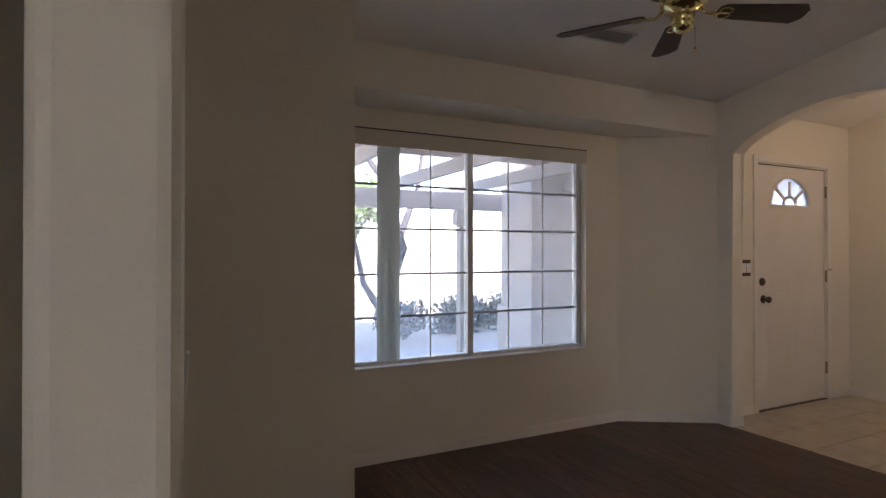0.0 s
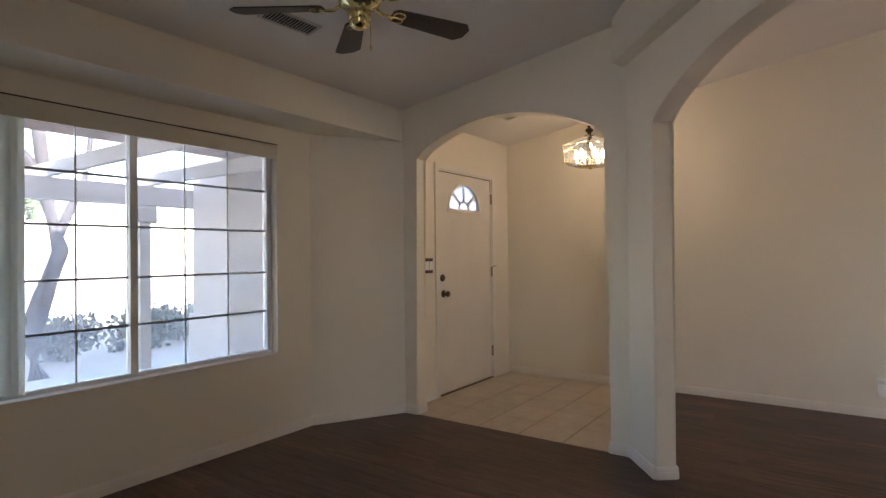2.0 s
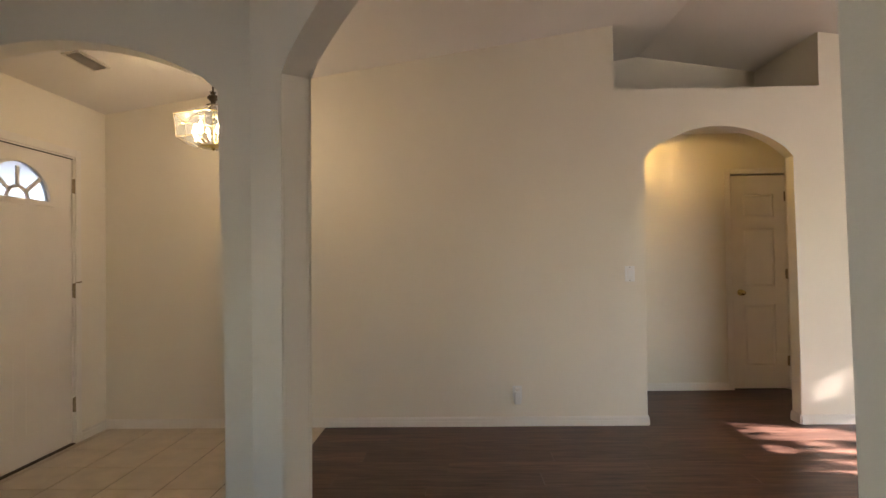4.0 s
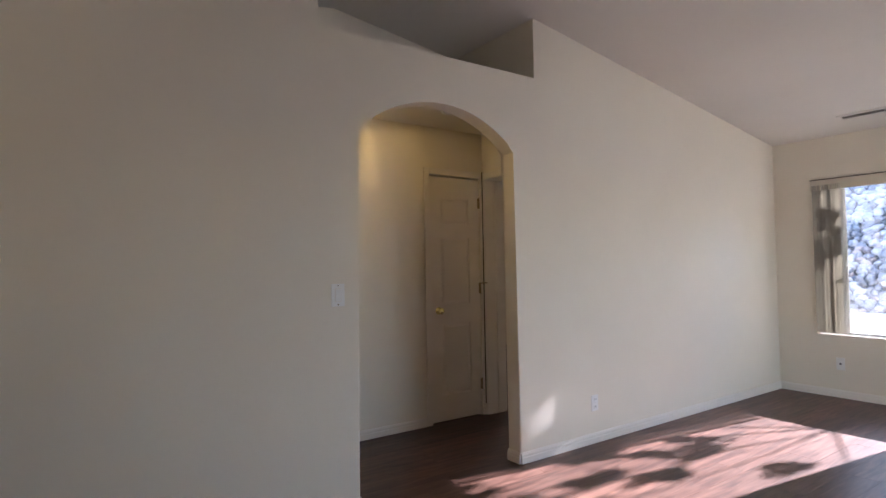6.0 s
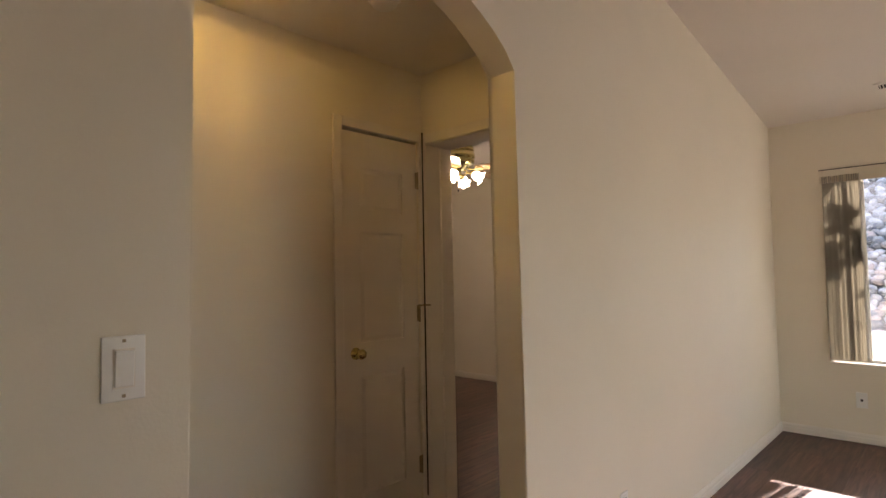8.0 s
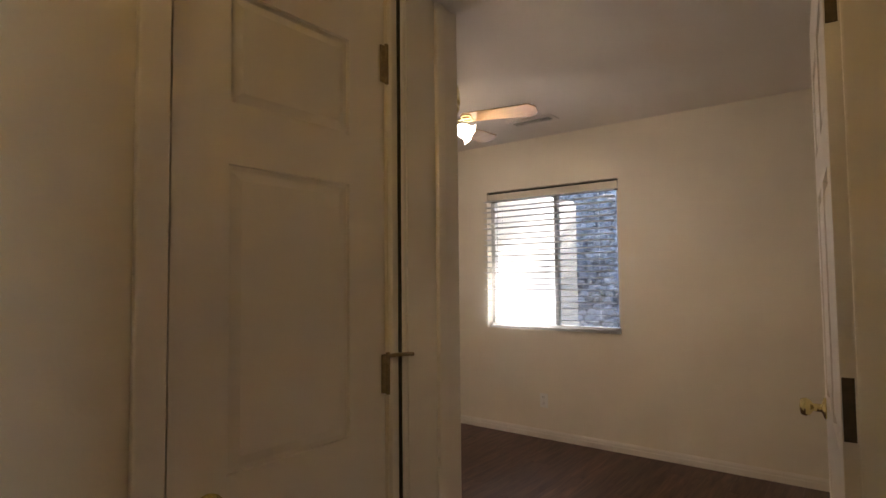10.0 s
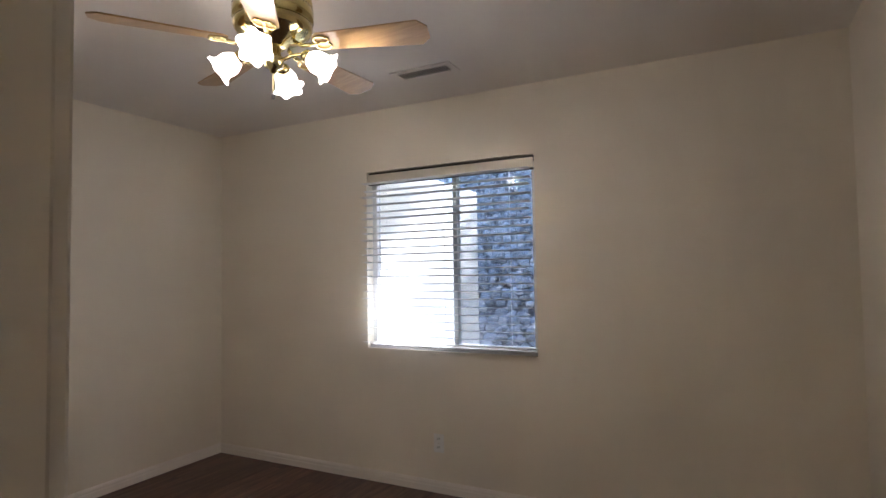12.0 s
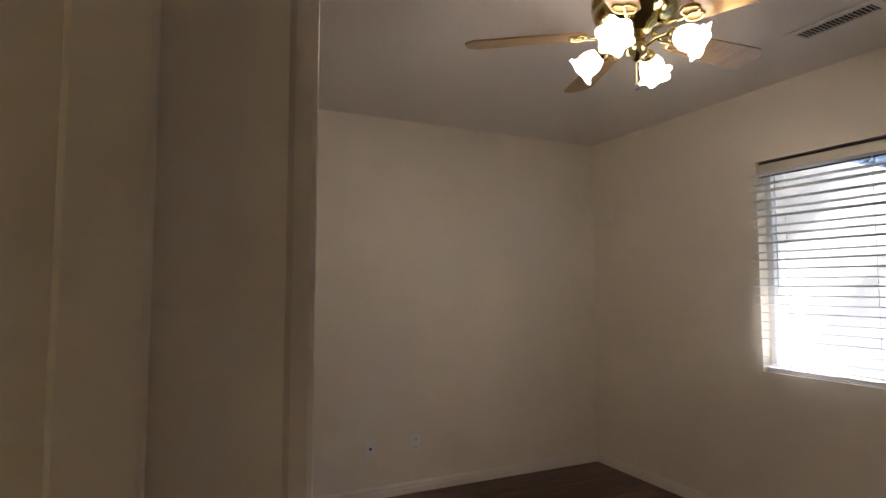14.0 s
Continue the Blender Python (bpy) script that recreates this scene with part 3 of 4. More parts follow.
def panel_door(name, label, width, height, panels, m, thick=.035):
    """Leaf in local x (from the latch edge) and z; its front looks along -y."""
    d = tagged(new(name), label, "door", kind="structure")
    d.matrix_basis = m
    part("leaf", box(0, width, .010, thick - .010, 0, height), DOORP, d)
    for s in (0, 1):
        y0, y1 = (0, .0102) if s == 0 else (thick - .0102, thick)
        rails = [0] + [v for z in sorted({(p[2], p[3]) for p in panels}) for v in z] + [height]
        bm = bmesh.new()
        cols = sorted({(p[0], p[1]) for p in panels})
        edge = [0] + [v for c in cols for v in c] + [width]
        for a, b in zip(edge[::2], edge[1::2]):
            add_box(bm, a, b, y0, y1, 0, height)
        for a, b in zip(rails[::2], rails[1::2]):
            for c in cols:
                add_box(bm, c[0], c[1], y0, y1, a, b)
        part("stile_and_rail", bm, DOORP, d)
        for p in panels:
            g = .028
            bm = bmesh.new()
            yb, yf = (.0105, .002) if s == 0 else (thick - .0105, thick - .002)
            o = [bm.verts.new((x, yb, z)) for x, z in ((p[0] + .008, p[2] + .008), (p[1] - .008, p[2] + .008), (p[1] - .008, p[3] - .008), (p[0] + .008, p[3] - .008))]
            i = [bm.verts.new((x, yf, z)) for x, z in ((p[0] + g, p[2] + g), (p[1] - g, p[2] + g), (p[1] - g, p[3] - g), (p[0] + g, p[3] - g))]
            bm.faces.new(i)
            for a in range(4):
                bm.faces.new((o[a], o[(a + 1) % 4], i[(a + 1) % 4], i[a]))
            part("raised_panel", bm, DOORP, d)
    return d


def casing(name, x0, x1, z1, m, width=.057, proud=.015):
    """Flat moulded casing on three sides of an opening, in local x and z, standing proud along -y."""
    bm = bmesh.new()
    for a in ((x0 - width, x0, 0, z1 + width), (x1, x1 + width, 0, z1 + width), (x0, x1, z1, z1 + width)):
        add_box(bm, a[0], a[1], -proud, -.0005, a[2], a[3], .004, 2)
    ob = structure(name, moved(bm, m), TRIM, "cream painted door casing", "trim")
    return ob


def jamb(name, x0, x1, z1, y0, y1, m, t=.018):
    bm = bmesh.new()
    for a in ((x0 - t, x0, 0, z1 + t), (x1, x1 + t, 0, z1 + t), (x0, x1, z1, z1 + t)):
        add_box(bm, a[0], a[1], y0, y1, a[2], a[3])
    return structure(name, moved(bm, m), TRIM, "cream painted door jamb", "trim")


# front door with a half-round light
fd = tagged(new("door_1"), "cream steel front door with a half-round light, closed", "door", kind="structure")
fd.matrix_basis = pose(4.852, FRONT + .012, .012)
cx, cz, R = .452, 1.70, .268
# leaf is built round the half-round opening
ring = [(cx + R * math.cos(math.pi * i / 20), cz + .235 * math.sin(math.pi * i / 20)) for i in range(21)]
bm = bmesh.new()
add_prism(bm, [(0, 0), (.93, 0), (.93, cz), (cx - R, cz), (0, cz)], "y", 0, .04)
add_prism(bm, [(.93, cz), (.93, 2.028), (cx, 2.028), *[p for p in ring[::-1] if p[0] >= cx - 1e-6], ], "y", 0, .04)
add_prism(bm, [(0, cz), *[p for p in ring[::-1] if p[0] <= cx + 1e-6], (cx, 2.028), (0, 2.028)], "y", 0, .04)
part("leaf", bm, DOORP, fd)
bm = bmesh.new()
for i in range(20):
    a, b = ring[i], ring[i + 1]
    def out(p, s):
        return (cx + (p[0] - cx) * s, cz + (p[1] - cz) * s)
    add_prism(bm, [out(a, .985), out(b, .985), out(b, 1.09), out(a, 1.09)], "y", -.008, .006)
add_box(bm, cx - R * 1.12, cx + R * 1.12, -.012, .008, cz - .035, cz + .002, .003, 1)
part("light_frame", bm, DOORP, fd)
pane = part("pane", prism([(cx - R, cz)] + ring[::-1][1:-1] + [(cx + R, cz)], "y", .014, .020), FROST, fd)
pane.visible_shadow = False
bm = bmesh.new()
for ang in (40, 90, 140):
    c, sn = math.cos(radians(ang)), math.sin(radians(ang))
    r1 = .232 if ang == 90 else .258
    q = Vector((-sn, 0, c)) * .0125
    lo, hi = Vector((cx + c * .085, 0, cz + sn * .085 * .88)), Vector((cx + c * r1, 0, cz + sn * r1 * .88))
    add_prism(bm, [((lo - q).x, (lo - q).z), ((hi - q).x, (hi - q).z), ((hi + q).x, (hi + q).z), ((lo + q).x, (lo + q).z)], "y", .004, .013)
for i in range(10):
    a0, a1 = math.pi * i / 10, math.pi * (i + 1) / 10
    add_prism(bm, [(cx + r * math.cos(a), cz + r * .88 * math.sin(a)) for r, a in ((.074, a0), (.074, a1), (.098, a1), (.098, a0))], "y", .004, .0135)
part("sunburst_bar", bm, DOORP, fd)
for p in ((.12, .42, .18, .78), (.51, .81, .18, .78), (.12, .42, .93, 1.13), (.51, .81, .93, 1.13)):
    bm = bmesh.new()
    for a in ((p[0], p[1], p[2], p[2] + .014), (p[0], p[1], p[3] - .014, p[3]), (p[0], p[0] + .014, p[2] + .014, p[3] - .014), (p[1] - .014, p[1], p[2] + .014, p[3] - .014)):
        add_box(bm, a[0], a[1], -.0013, .002, a[2], a[3], .0006, 1)
    part("embossed_panel", bm, DOORP, fd)
knob(fd, pose(.075, 0, .91, 90), BRONZE, .034, .028)
smooth(part("deadbolt", moved(lathe([(.001, 0), (.033, .001), (.033, .008), (.026, .018), (.001, .019)], 20), pose(.058, 0, 1.055, 90)), BRONZE, fd))
for z in (.27, 1.085, 1.835):
    hinge(fd, pose(.94, -.012, z), HINGE, .10)
part("hinge_arm", tube([(.945, -.02, 1.14), (.975, -.045, 1.145)], .005, 6), HINGE, fd)
part("bottom_sweep", box(0, .93, .002, .038, -.011, -.002), DARK, fd)
jamb("jamb_front_door", 4.846, 5.787, 2.045, 0, .15, pose(0, FRONT + .0005, 0), .013)
structure("trim_front_door_stop", add_box(box(4.8463, 4.8517, FRONT + .015, FRONT + .05, .012, 2.04), 5.7823, 5.7867, FRONT + .015, FRONT + .05, .012, 2.04), TRIM, "cream painted weather strip beside the front door", "trim")
# dark filler that paints the shade between leaf and head jamb
structure("trim_front_door_head_gap", box(4.85, 5.784, FRONT + .002, FRONT + .05, 2.0405, 2.0448), DARK, "dark strip for the shade in the gap over the front door", "trim")
casing("trim_front_door", 4.838, 5.797, 2.055, pose(0, FRONT, 0), .055, .014)
structure("trim_front_sill", box(4.85, 5.79, FRONT - .012, FRONT + .14, .0015, .010, .003), BRONZE, "dark bronze door threshold", "threshold")

# closet door (closed), hinged beside the bedroom doorway
closet = panel_door("door_2", "cream three-panel closet door, closed", .512, 2.03, [(.105, .40, .21, .80), (.105, .40, .96, 1.52), (.105, .40, 1.63, 1.85)], pose(7.244, -2.380, .012, 0, 0, -90))
knob(closet, pose(.07, 0, .912, 90), BRASS, .030, .026)
for z in (.26, 1.085, 1.825):
    hinge(closet, pose(.512, -.006, z), HINGE, .09)
part("hinge_stop", tube([(.512, -.012, 1.125), (.512, -.035, 1.13), (.54, -.05, 1.13), (.556, -.05, 1.128)], .005, 6), HINGE, closet)
structure("trim_closet", moved(add_box(add_box(box(-.052, 0, -.015, -.0005, .002, 2.107, .004), .527, .556, -.015, -.0005, .002, 2.107, .003), 0, .527, -.015, -.0005, 2.055, 2.107, .004), pose(7.237, -2.368, 0, 0, 0, -90)), TRIM, "cream painted closet door casing", "trim")
# bedroom doorway, casing both sides, open leaf
jamb("jamb_bedroom", 6.35, 7.205, 2.042, -3.132, -2.933, pose(0, 0, 0), .015)
structure("trim_bedroom_stop", box(7.193, 7.2045, -3.075, -3.04, 0.002, 2.04, .003), TRIM, "cream painted door stop", "trim")
structure("trim_bedroom_hall", add_box(add_box(box(7.2075, 7.2215, -2.9335, -2.919, .002, 2.10, .004), 6.29, 6.347, -2.9335, -2.919, .002, 2.10, .004), 6.347, 7.2075, -2.9335, -2.919, 2.046, 2.10, .004), TRIM, "cream painted casing of the bedroom doorway", "trim")
structure("trim_bedroom_inner", add_box(add_box(box(7.2075, 7.265, -3.148, -3.1315, .002, 2.10, .004), 6.292, 6.347, -3.148, -3.1315, .002, 2.10, .004), 6.347, 7.2075, -3.148, -3.1315, 2.046, 2.10, .004), TRIM, "cream painted casing inside the bedroom", "trim")
# solid dark strip before the casing corner paints the seam's shade
structure("trim_corner_gap", box(7.2135, 7.2212, -2.9187, -2.9145, .10, 2.11), DARK, "dark strip for the shaded seam between two casings", "trim")
bdoor = panel_door("door_3", "cream panelled bedroom door, swung open", .76, 2.03, [(.105, .335, .23, .80), (.425, .655, .23, .80), (.105, .335, .97, 1.52), (.425, .655, .97, 1.52), (.105, .335, 1.63, 1.87), (.425, .655, 1.63, 1.87)], pose(6.442, -3.897, .012, 0, 0, 95.0))
knob(bdoor, pose(.065, 0, .93, 90), BRASS, .030, .026)
knob(bdoor, pose(.065, .035, .93, -90), BRASS, .030, .026)
for z in (.26, 1.07, 1.82):
    part("hinge_plate", box(.76, .7625, .002, .033, z - .056, z + .056, .001), BRONZE, bdoor)
strike = thing("strike_plate", "small brass strike plate in the door jamb", "strike plate", pose(7.2045, -3.055, .94))
part("plate", box(-.003, -.0005, -.014, .014, -.028, .028), BRASS, strike)
part("latch_hole", box(-.0035, -.003, -.007, .007, -.012, .012), DARK, strike)


# ---- lamps and fans ----
def ceiling_fan(label, m, blade_mat, arm_mat, angle, radius, motor, blade_z, lit):
    f = thing("ceiling_fan", label, "ceiling fan", m)
    smooth(part("motor_housing", lathe(motor, 32), arm_mat, f))
    for k in range(5):
        a = angle + 72 * k
        bm = bmesh.new()
        n0, n1 = .19, radius
        w0, w1 = .050, .072
        out = [(n0, -w0), (n1 - .04, -w1), (n1 - .034, -w1 * .98), (n1 - .002, -w1 * .5), (n1, -w1 * .44), (n1, w1 * .44), (n1 - .002, w1 * .5), (n1 - .034, w1 * .98), (n1 - .04, w1), (n0, w0), (n0 - .02, w0 * .6), (n0 - .02, -w0 * .6)]
        add_prism(bm, out, "z", -.003, .003)
        part("blade", moved(bm, pose(0, 0, blade_z, 0, 0, a) @ pose(0, 0, 0, -12, 0, 0)), blade_mat, f)
        bm = tube([(.085, 0, .012), (.12, 0, -.012), (.16, 0, -.012), (.19, 0, -.006)], .008, 8)
        for s in (-1, 1):
            moved_ring = tube([(.205 + .030 * math.cos(t * math.pi / 6), s * .018 + .022 * math.sin(t * math.pi / 6), -.008) for t in range(13)], .0045, 6)
            tmp = bpy.data.meshes.new("tmp")
            moved_ring.to_mesh(tmp)
            moved_ring.free()
            bm.from_mesh(tmp)
            bpy.data.meshes.remove(tmp)
        smooth(part("blade_iron", moved(bm, pose(0, 0, blade_z, 0, 0, a) @ pose(0, 0, 0, -12, 0, 0)), BRASS, f))
    return f


fa = ceiling_fan("dark wooden five-blade ceiling fan with brass motor on a short rod", pose(2.68, 1.90, 0), BLADE_DARK, BRASS, 50, .61,
                 [(.001, 2.36), (.022, 2.362), (.03, 2.375), (.05, 2.385), (.055, 2.42), (.052, 2.435), (.085, 2.45), (.10, 2.47), (.10, 2.53), (.085, 2.55), (.03, 2.56), (.014, 2.57), (.014, 2.60), (.06, 2.615), (.065, 2.645)], 2.45, False)
smooth(part("switch_cup", lathe([(.001, 2.345), (.03, 2.348), (.046, 2.36), (.05, 2.40), (.046, 2.412)], 24), BRASS, fa))
part("pull_chain", moved(tube([(.05, .0, 2.38), (.056, 0, 2.34), (.056, 0, 2.26)], .0018, 5), pose(0, 0, 0, 0, 0, -70)), BRASS, fa)
smooth(part("chain_bob", moved(lathe([(.001, 2.235), (.006, 2.238), (.007, 2.25), (.004, 2.262), (.001, 2.263)], 10), pose(.056 * math.cos(radians(-70)), .056 * math.sin(radians(-70)), 0)), BRASS, fa))

fb = ceiling_fan("oak five-blade hugger fan with brass motor and four lit tulip shades", pose(8.40, -4.56, 0), BLADE_OAK, BRASS, 53.5, .625,
                 [(.001, 2.27), (.05, 2.27), (.06, 2.285), (.10, 2.30), (.142, 2.325), (.152, 2.345), (.152, 2.362), (.146, 2.366), (.146, 2.372), (.156, 2.376), (.156, 2.425), (.148, 2.43), (.148, 2.436), (.153, 2.442), (.146, 2.481)], 2.278, True)
smooth(part("light_kit_hub", lathe([(.001, 2.165), (.012, 2.167), (.016, 2.18), (.035, 2.19), (.04, 2.225), (.03, 2.24), (.028, 2.27)], 24), BRASS, fb))
for k in range(4):
    a = 27 + 90 * k
    smooth(part("lamp_arm", moved(tube([(.03, 0, 2.215), (.07, 0, 2.235), (.105, 0, 2.24), (.128, 0, 2.235)], .008, 8), pose(0, 0, 0, 0, 0, a)), BRASS, fb))
    tilt = pose(0, 0, 0, 0, 0, a) @ pose(.125, 0, 2.236) @ pose(0, 0, 0, 0, 121, 0)
    smooth(part("lamp_cup", moved(lathe([(.001, -.012), (.018, -.01), (.026, .0), (.028, .016), (.024, .018)], 16), tilt), BRASS, fb))
    smooth(part("tulip_shade", moved(lathe([(.022, .014), (.034, .028), (.045, .05), (.046, .07), (.044, .085), (.052, .10), (.062, .108)], 36, .14, 6, .55), tilt), SHADE_GLOW, fb, "lit frosted glass tulip shade"))
    part("bulb", moved(lathe([(.001, .016), (.014, .02), (.026, .05), (.02, .078), (.001, .086)], 14), tilt), TULIP_BULB, fb, "lit round bulb")
part("pull_chain", tube([(.03, -.03, 2.19), (.034, -.034, 2.10)], .0018, 5), BRASS, fb)
part("chain_bob", moved(lathe([(.001, -.024), (.007, -.02), (.008, -.004), (.002, 0)], 10), pose(.034, -.034, 2.10)), BLADE_DARK, fb)

def ring_points(sides, r, z, turn=0.0):
    return [Vector((r * math.cos(radians(turn) + 2 * math.pi * i / sides), r * math.sin(radians(turn) + 2 * math.pi * i / sides), z)) for i in range(sides)]


def bevelled_panels(parent, name, top, bottom, margin, edge_mat, bar):
    """Flat glass panels between two rings of corners, each a clear centre with a bevelled rim and a brass came."""
    n = len(top)
    for i in range(n):
        c = [top[i], top[(i + 1) % n], bottom[(i + 1) % n], bottom[i]]
        mid = sum(c, Vector()) / 4
        face = (c[1] - c[0]).cross(c[3] - c[0]).normalized() * .002
        inner = [p + (mid - p) * margin for p in c]
        bm = bmesh.new()
        lo, hi = [bm.verts.new(p - face) for p in inner], [bm.verts.new(p + face) for p in inner]
        bm.faces.new(lo)
        bm.faces.new(hi[::-1])
        pane = part(name, bm, GLASS, parent)
        bm = bmesh.new()
        o, q = [bm.verts.new(p) for p in c], [bm.verts.new(p) for p in inner]
        for k in range(4):
            bm.faces.new((o[k], o[(k + 1) % 4], q[(k + 1) % 4], q[k]))
        part("bevel", bm, edge_mat, pane)
        part("came", tube([top[i], bottom[i]], bar, 6), BRASS, parent)


def rim_bar(parent, pts, radius, material):
    part("rim", tube(pts + pts[:2], radius, 6), material, parent)


ch = thing("entry_chandelier", "brass and clear glass pendant with lit candle bulbs", "chandelier", pose(5.25, 1.738, 0))
part("canopy", lathe([(.001, 2.62), (.05, 2.63), (.062, 2.66), (.062, 2.672)], 24), BRASS, ch)
part("chain", tube([(0, 0, 2.63), (0, 0, 2.33)], .006, 6), BRONZE, ch)
smooth(part("crown", lathe([(.001, 2.345), (.02, 2.338), (.012, 2.325), (.028, 2.315), (.036, 2.30), (.02, 2.285), (.014, 2.268), (.04, 2.258), (.043, 2.25), (.001, 2.249)], 20), BRONZE, ch))
neck, brim = ring_points(6, .043, 2.25, 12), ring_points(6, .228, 2.172, 12)
waist, foot = ring_points(6, .215, 2.035, 12), ring_points(6, .10, 1.995, 12)
bevelled_panels(ch, "dome_panel", neck, brim, .16, BEVEL_CLEAR, .0022)
bevelled_panels(ch, "side_panel", brim, waist, .14, BEVEL_CLEAR, .0022)
bevelled_panels(ch, "base_panel", waist, foot, .16, BEVEL_CLEAR, .0022)
rim_bar(ch, brim, .0045, BRASS)
rim_bar(ch, waist, .0035, BRASS)
part("stem", tube([(0, 0, 2.25), (0, 0, 2.02)], .007, 8), BRASS, ch)
smooth(part("finial", lathe([(.001, 1.972), (.010, 1.98), (.014, 1.99), (.095, 1.996), (.10, 2.0), (.02, 2.012), (.006, 2.03)], 16), BRASS, ch))
for k in range(6):
    a = radians(42 + 60 * k)
    x, y = .105 * math.cos(a), .105 * math.sin(a)
    part("candle_arm", tube([(0, 0, 2.02), (x * .6, y * .6, 2.012), (x, y, 2.03)], .005, 6), BRASS, ch)
    bm = bmesh.new()
    add_cyl(bm, .010, .010, 2.03, 2.06, 10, x, y)
    part("candle_sleeve", bm, PLASTIC, ch)
    smooth(part("candle_bulb", moved(lathe([(.001, 2.06), (.010, 2.064), (.016, 2.085), (.012, 2.11), (.001, 2.138)], 12), pose(x, y, 0)), BULB_GLOW, ch, "lit candle bulb"))

hl = thing("hall_light", "brass and glass flush ceiling light, lit", "ceiling light", pose(6.72, -1.44, 2.447))
smooth(part("canopy", lathe([(.001, -.03), (.06, -.03), (.07, -.012), (.075, -.0005)], 24), BRASS, hl))
collar, wide, low = ring_points(8, .075, -.018, 8), ring_points(8, .15, -.066, 8), ring_points(8, .06, -.15, 8)
bevelled_panels(hl, "upper_panel", collar, wide, .3, BEVEL, .0055)
bevelled_panels(hl, "lower_panel", wide, low, .3, BEVEL, .0055)
rim_bar(hl, wide, .007, BRASS)
rim_bar(hl, low, .005, BRASS)
smooth(part("finial", lathe([(.001, -.172), (.012, -.165), (.016, -.155), (.06, -.15), (.02, -.145), (.006, -.13)], 16), BRASS, hl))
for k in range(2):
    bulb = smooth(part("bulb", moved(lathe([(.001, -.055), (.012, -.06), (.017, -.078), (.012, -.095), (.001, -.104)], 14), pose(.03 * (2 * k - 1), 0, 0)), GLASS, hl, "clear glass bulb"))
    part("filament", tube([(.03 * (2 * k - 1), 0, -.072), (.03 * (2 * k - 1), 0, -.086)], .0025, 6), HALL_GLOW, bulb, "glowing filament")
    part("socket", moved(lathe([(.001, -.03), (.009, -.031), (.009, -.054), (.001, -.055)], 10), pose(.03 * (2 * k - 1), 0, 0)), BRASS, hl)

sd = thing("smoke_detector", "round white smoke detector on the hall ceiling", "smoke detector", pose(6.69, -2.19, 2.4465))
smooth(part("base", lathe([(.068, 0), (.068, -.014), (.060, -.018), (.001, -.018)], 28), PLASTIC, sd))
smooth(part("cover", lathe([(.054, -.018), (.052, -.034), (.044, -.044), (.001, -.047)], 28), PLASTIC, sd))


# ---- vents, switches, outlets ----
def ceiling_vent(label, m, length, width, bars=16, flange=.016, paint=None):
    v = thing("ceiling_vent", label, "air vent", m, "ceiling vents")
    part("backing", box(-length / 2 + .01, length / 2 - .01, -width / 2 + .01, width / 2 - .01, -.004, -.002), DARK, v)
    bm = bmesh.new()
    f, paint = flange, paint or GRILLE
    for a in ((-length / 2, length / 2, -width / 2, -width / 2 + f), (-length / 2, length / 2, width / 2 - f, width / 2), (-length / 2, -length / 2 + f, -width / 2 + f, width / 2 - f), (length / 2 - f, length / 2, -width / 2 + f, width / 2 - f)):
        add_box(bm, *a, -.009, -.001)
    part("frame", bm, paint, v)
    for i in range(bars):
        x = -length / 2 + f + (length - 2 * f) * (i + .5) / bars
        part("slat", moved(box(-.0012, .0012, -width / 2 + f, width / 2 - f, -.006, .006), pose(x, 0, -.010, 0, 35, 0)), paint, v)


sl_f = math.degrees(math.atan(.154))
ceiling_vent("grey-brown ceiling air vent on the sloped ceiling", pose(2.74, 2.46, vault(2.46), -sl_f, 0, -4), .33, .125)
ceiling_vent("grey-brown ceiling air vent in the entry", pose(5.2, 2.50, vault(2.50), -sl_f, 0, 0), .30, .11)
ceiling_vent("white ceiling air vent near the rear window", pose(5.23, -5.47, vault(-5.47), sl_f, 0, 0), .36, .12, 18, .024, CEIL)
ceiling_vent("white ceiling air vent in the bedroom", pose(8.28, -5.58, 2.482, 0, 0, 0), .37, .145, 18, .034, CEIL)


def outlet(label, m, kind="outlet"):
    o = thing("outlet" if kind == "outlet" else kind, label, "outlet", m, "wall outlets")
    part("plate", box(-.035, .035, -.006, 0, -.057, .057, .002), PLASTIC, o)
    if kind == "outlet":
        for z in (-.026, .026):
            part("socket", box(-.017, .017, -.009, -.0055, z - .019, z + .019, .003), PLASTIC, o)
            for x in (-.007, .006):
                part("slot", box(x - .001, x + .002, -.0098, -.0088, z - .003, z + .009), DARK, o)
    else:
        part("jack", box(-.008, .008, -.009, -.0055, -.008, .008), DARK, o)
    part("screw", box(-.002, .002, -.007, -.0055, -.002, .002), HINGE, o)
    return o


outlet("white duplex outlet low on the long wall", pose(W - .0005, -3.06, .285, 0, 0, -90))
outlet("white duplex outlet under the rear window", pose(4.90, REAR + .0005, .305, 0, 0, 180))
outlet("white cable plate under the rear window", pose(5.615, REAR + .0005, .315, 0, 0, 180), "cable_plate")
outlet("white duplex outlet under the bedroom window", pose(8.474, -6.0595, .306, 0, 0, 180))
outlet("white duplex outlet low on the bedroom side wall", pose(10.3995, -4.527, .315, 0, 0, -90))
outlet("white cable plate low on the bedroom side wall", pose(10.3995, -4.215, .316, 0, 0, -90), "cable_plate")
o = outlet("white outlet holding a plug-in air freshener", pose(W - .0005, -.20, .25, 0, 0, -90))
af = thing("air_freshener", "small white plug-in air freshener in the outlet", "air freshener", pose(W - .010, -.20, .225, 0, 0, -90))
part("body", box(-.026, .026, -.045, -.001, -.05, .05, .012, 3), PLASTIC, af)
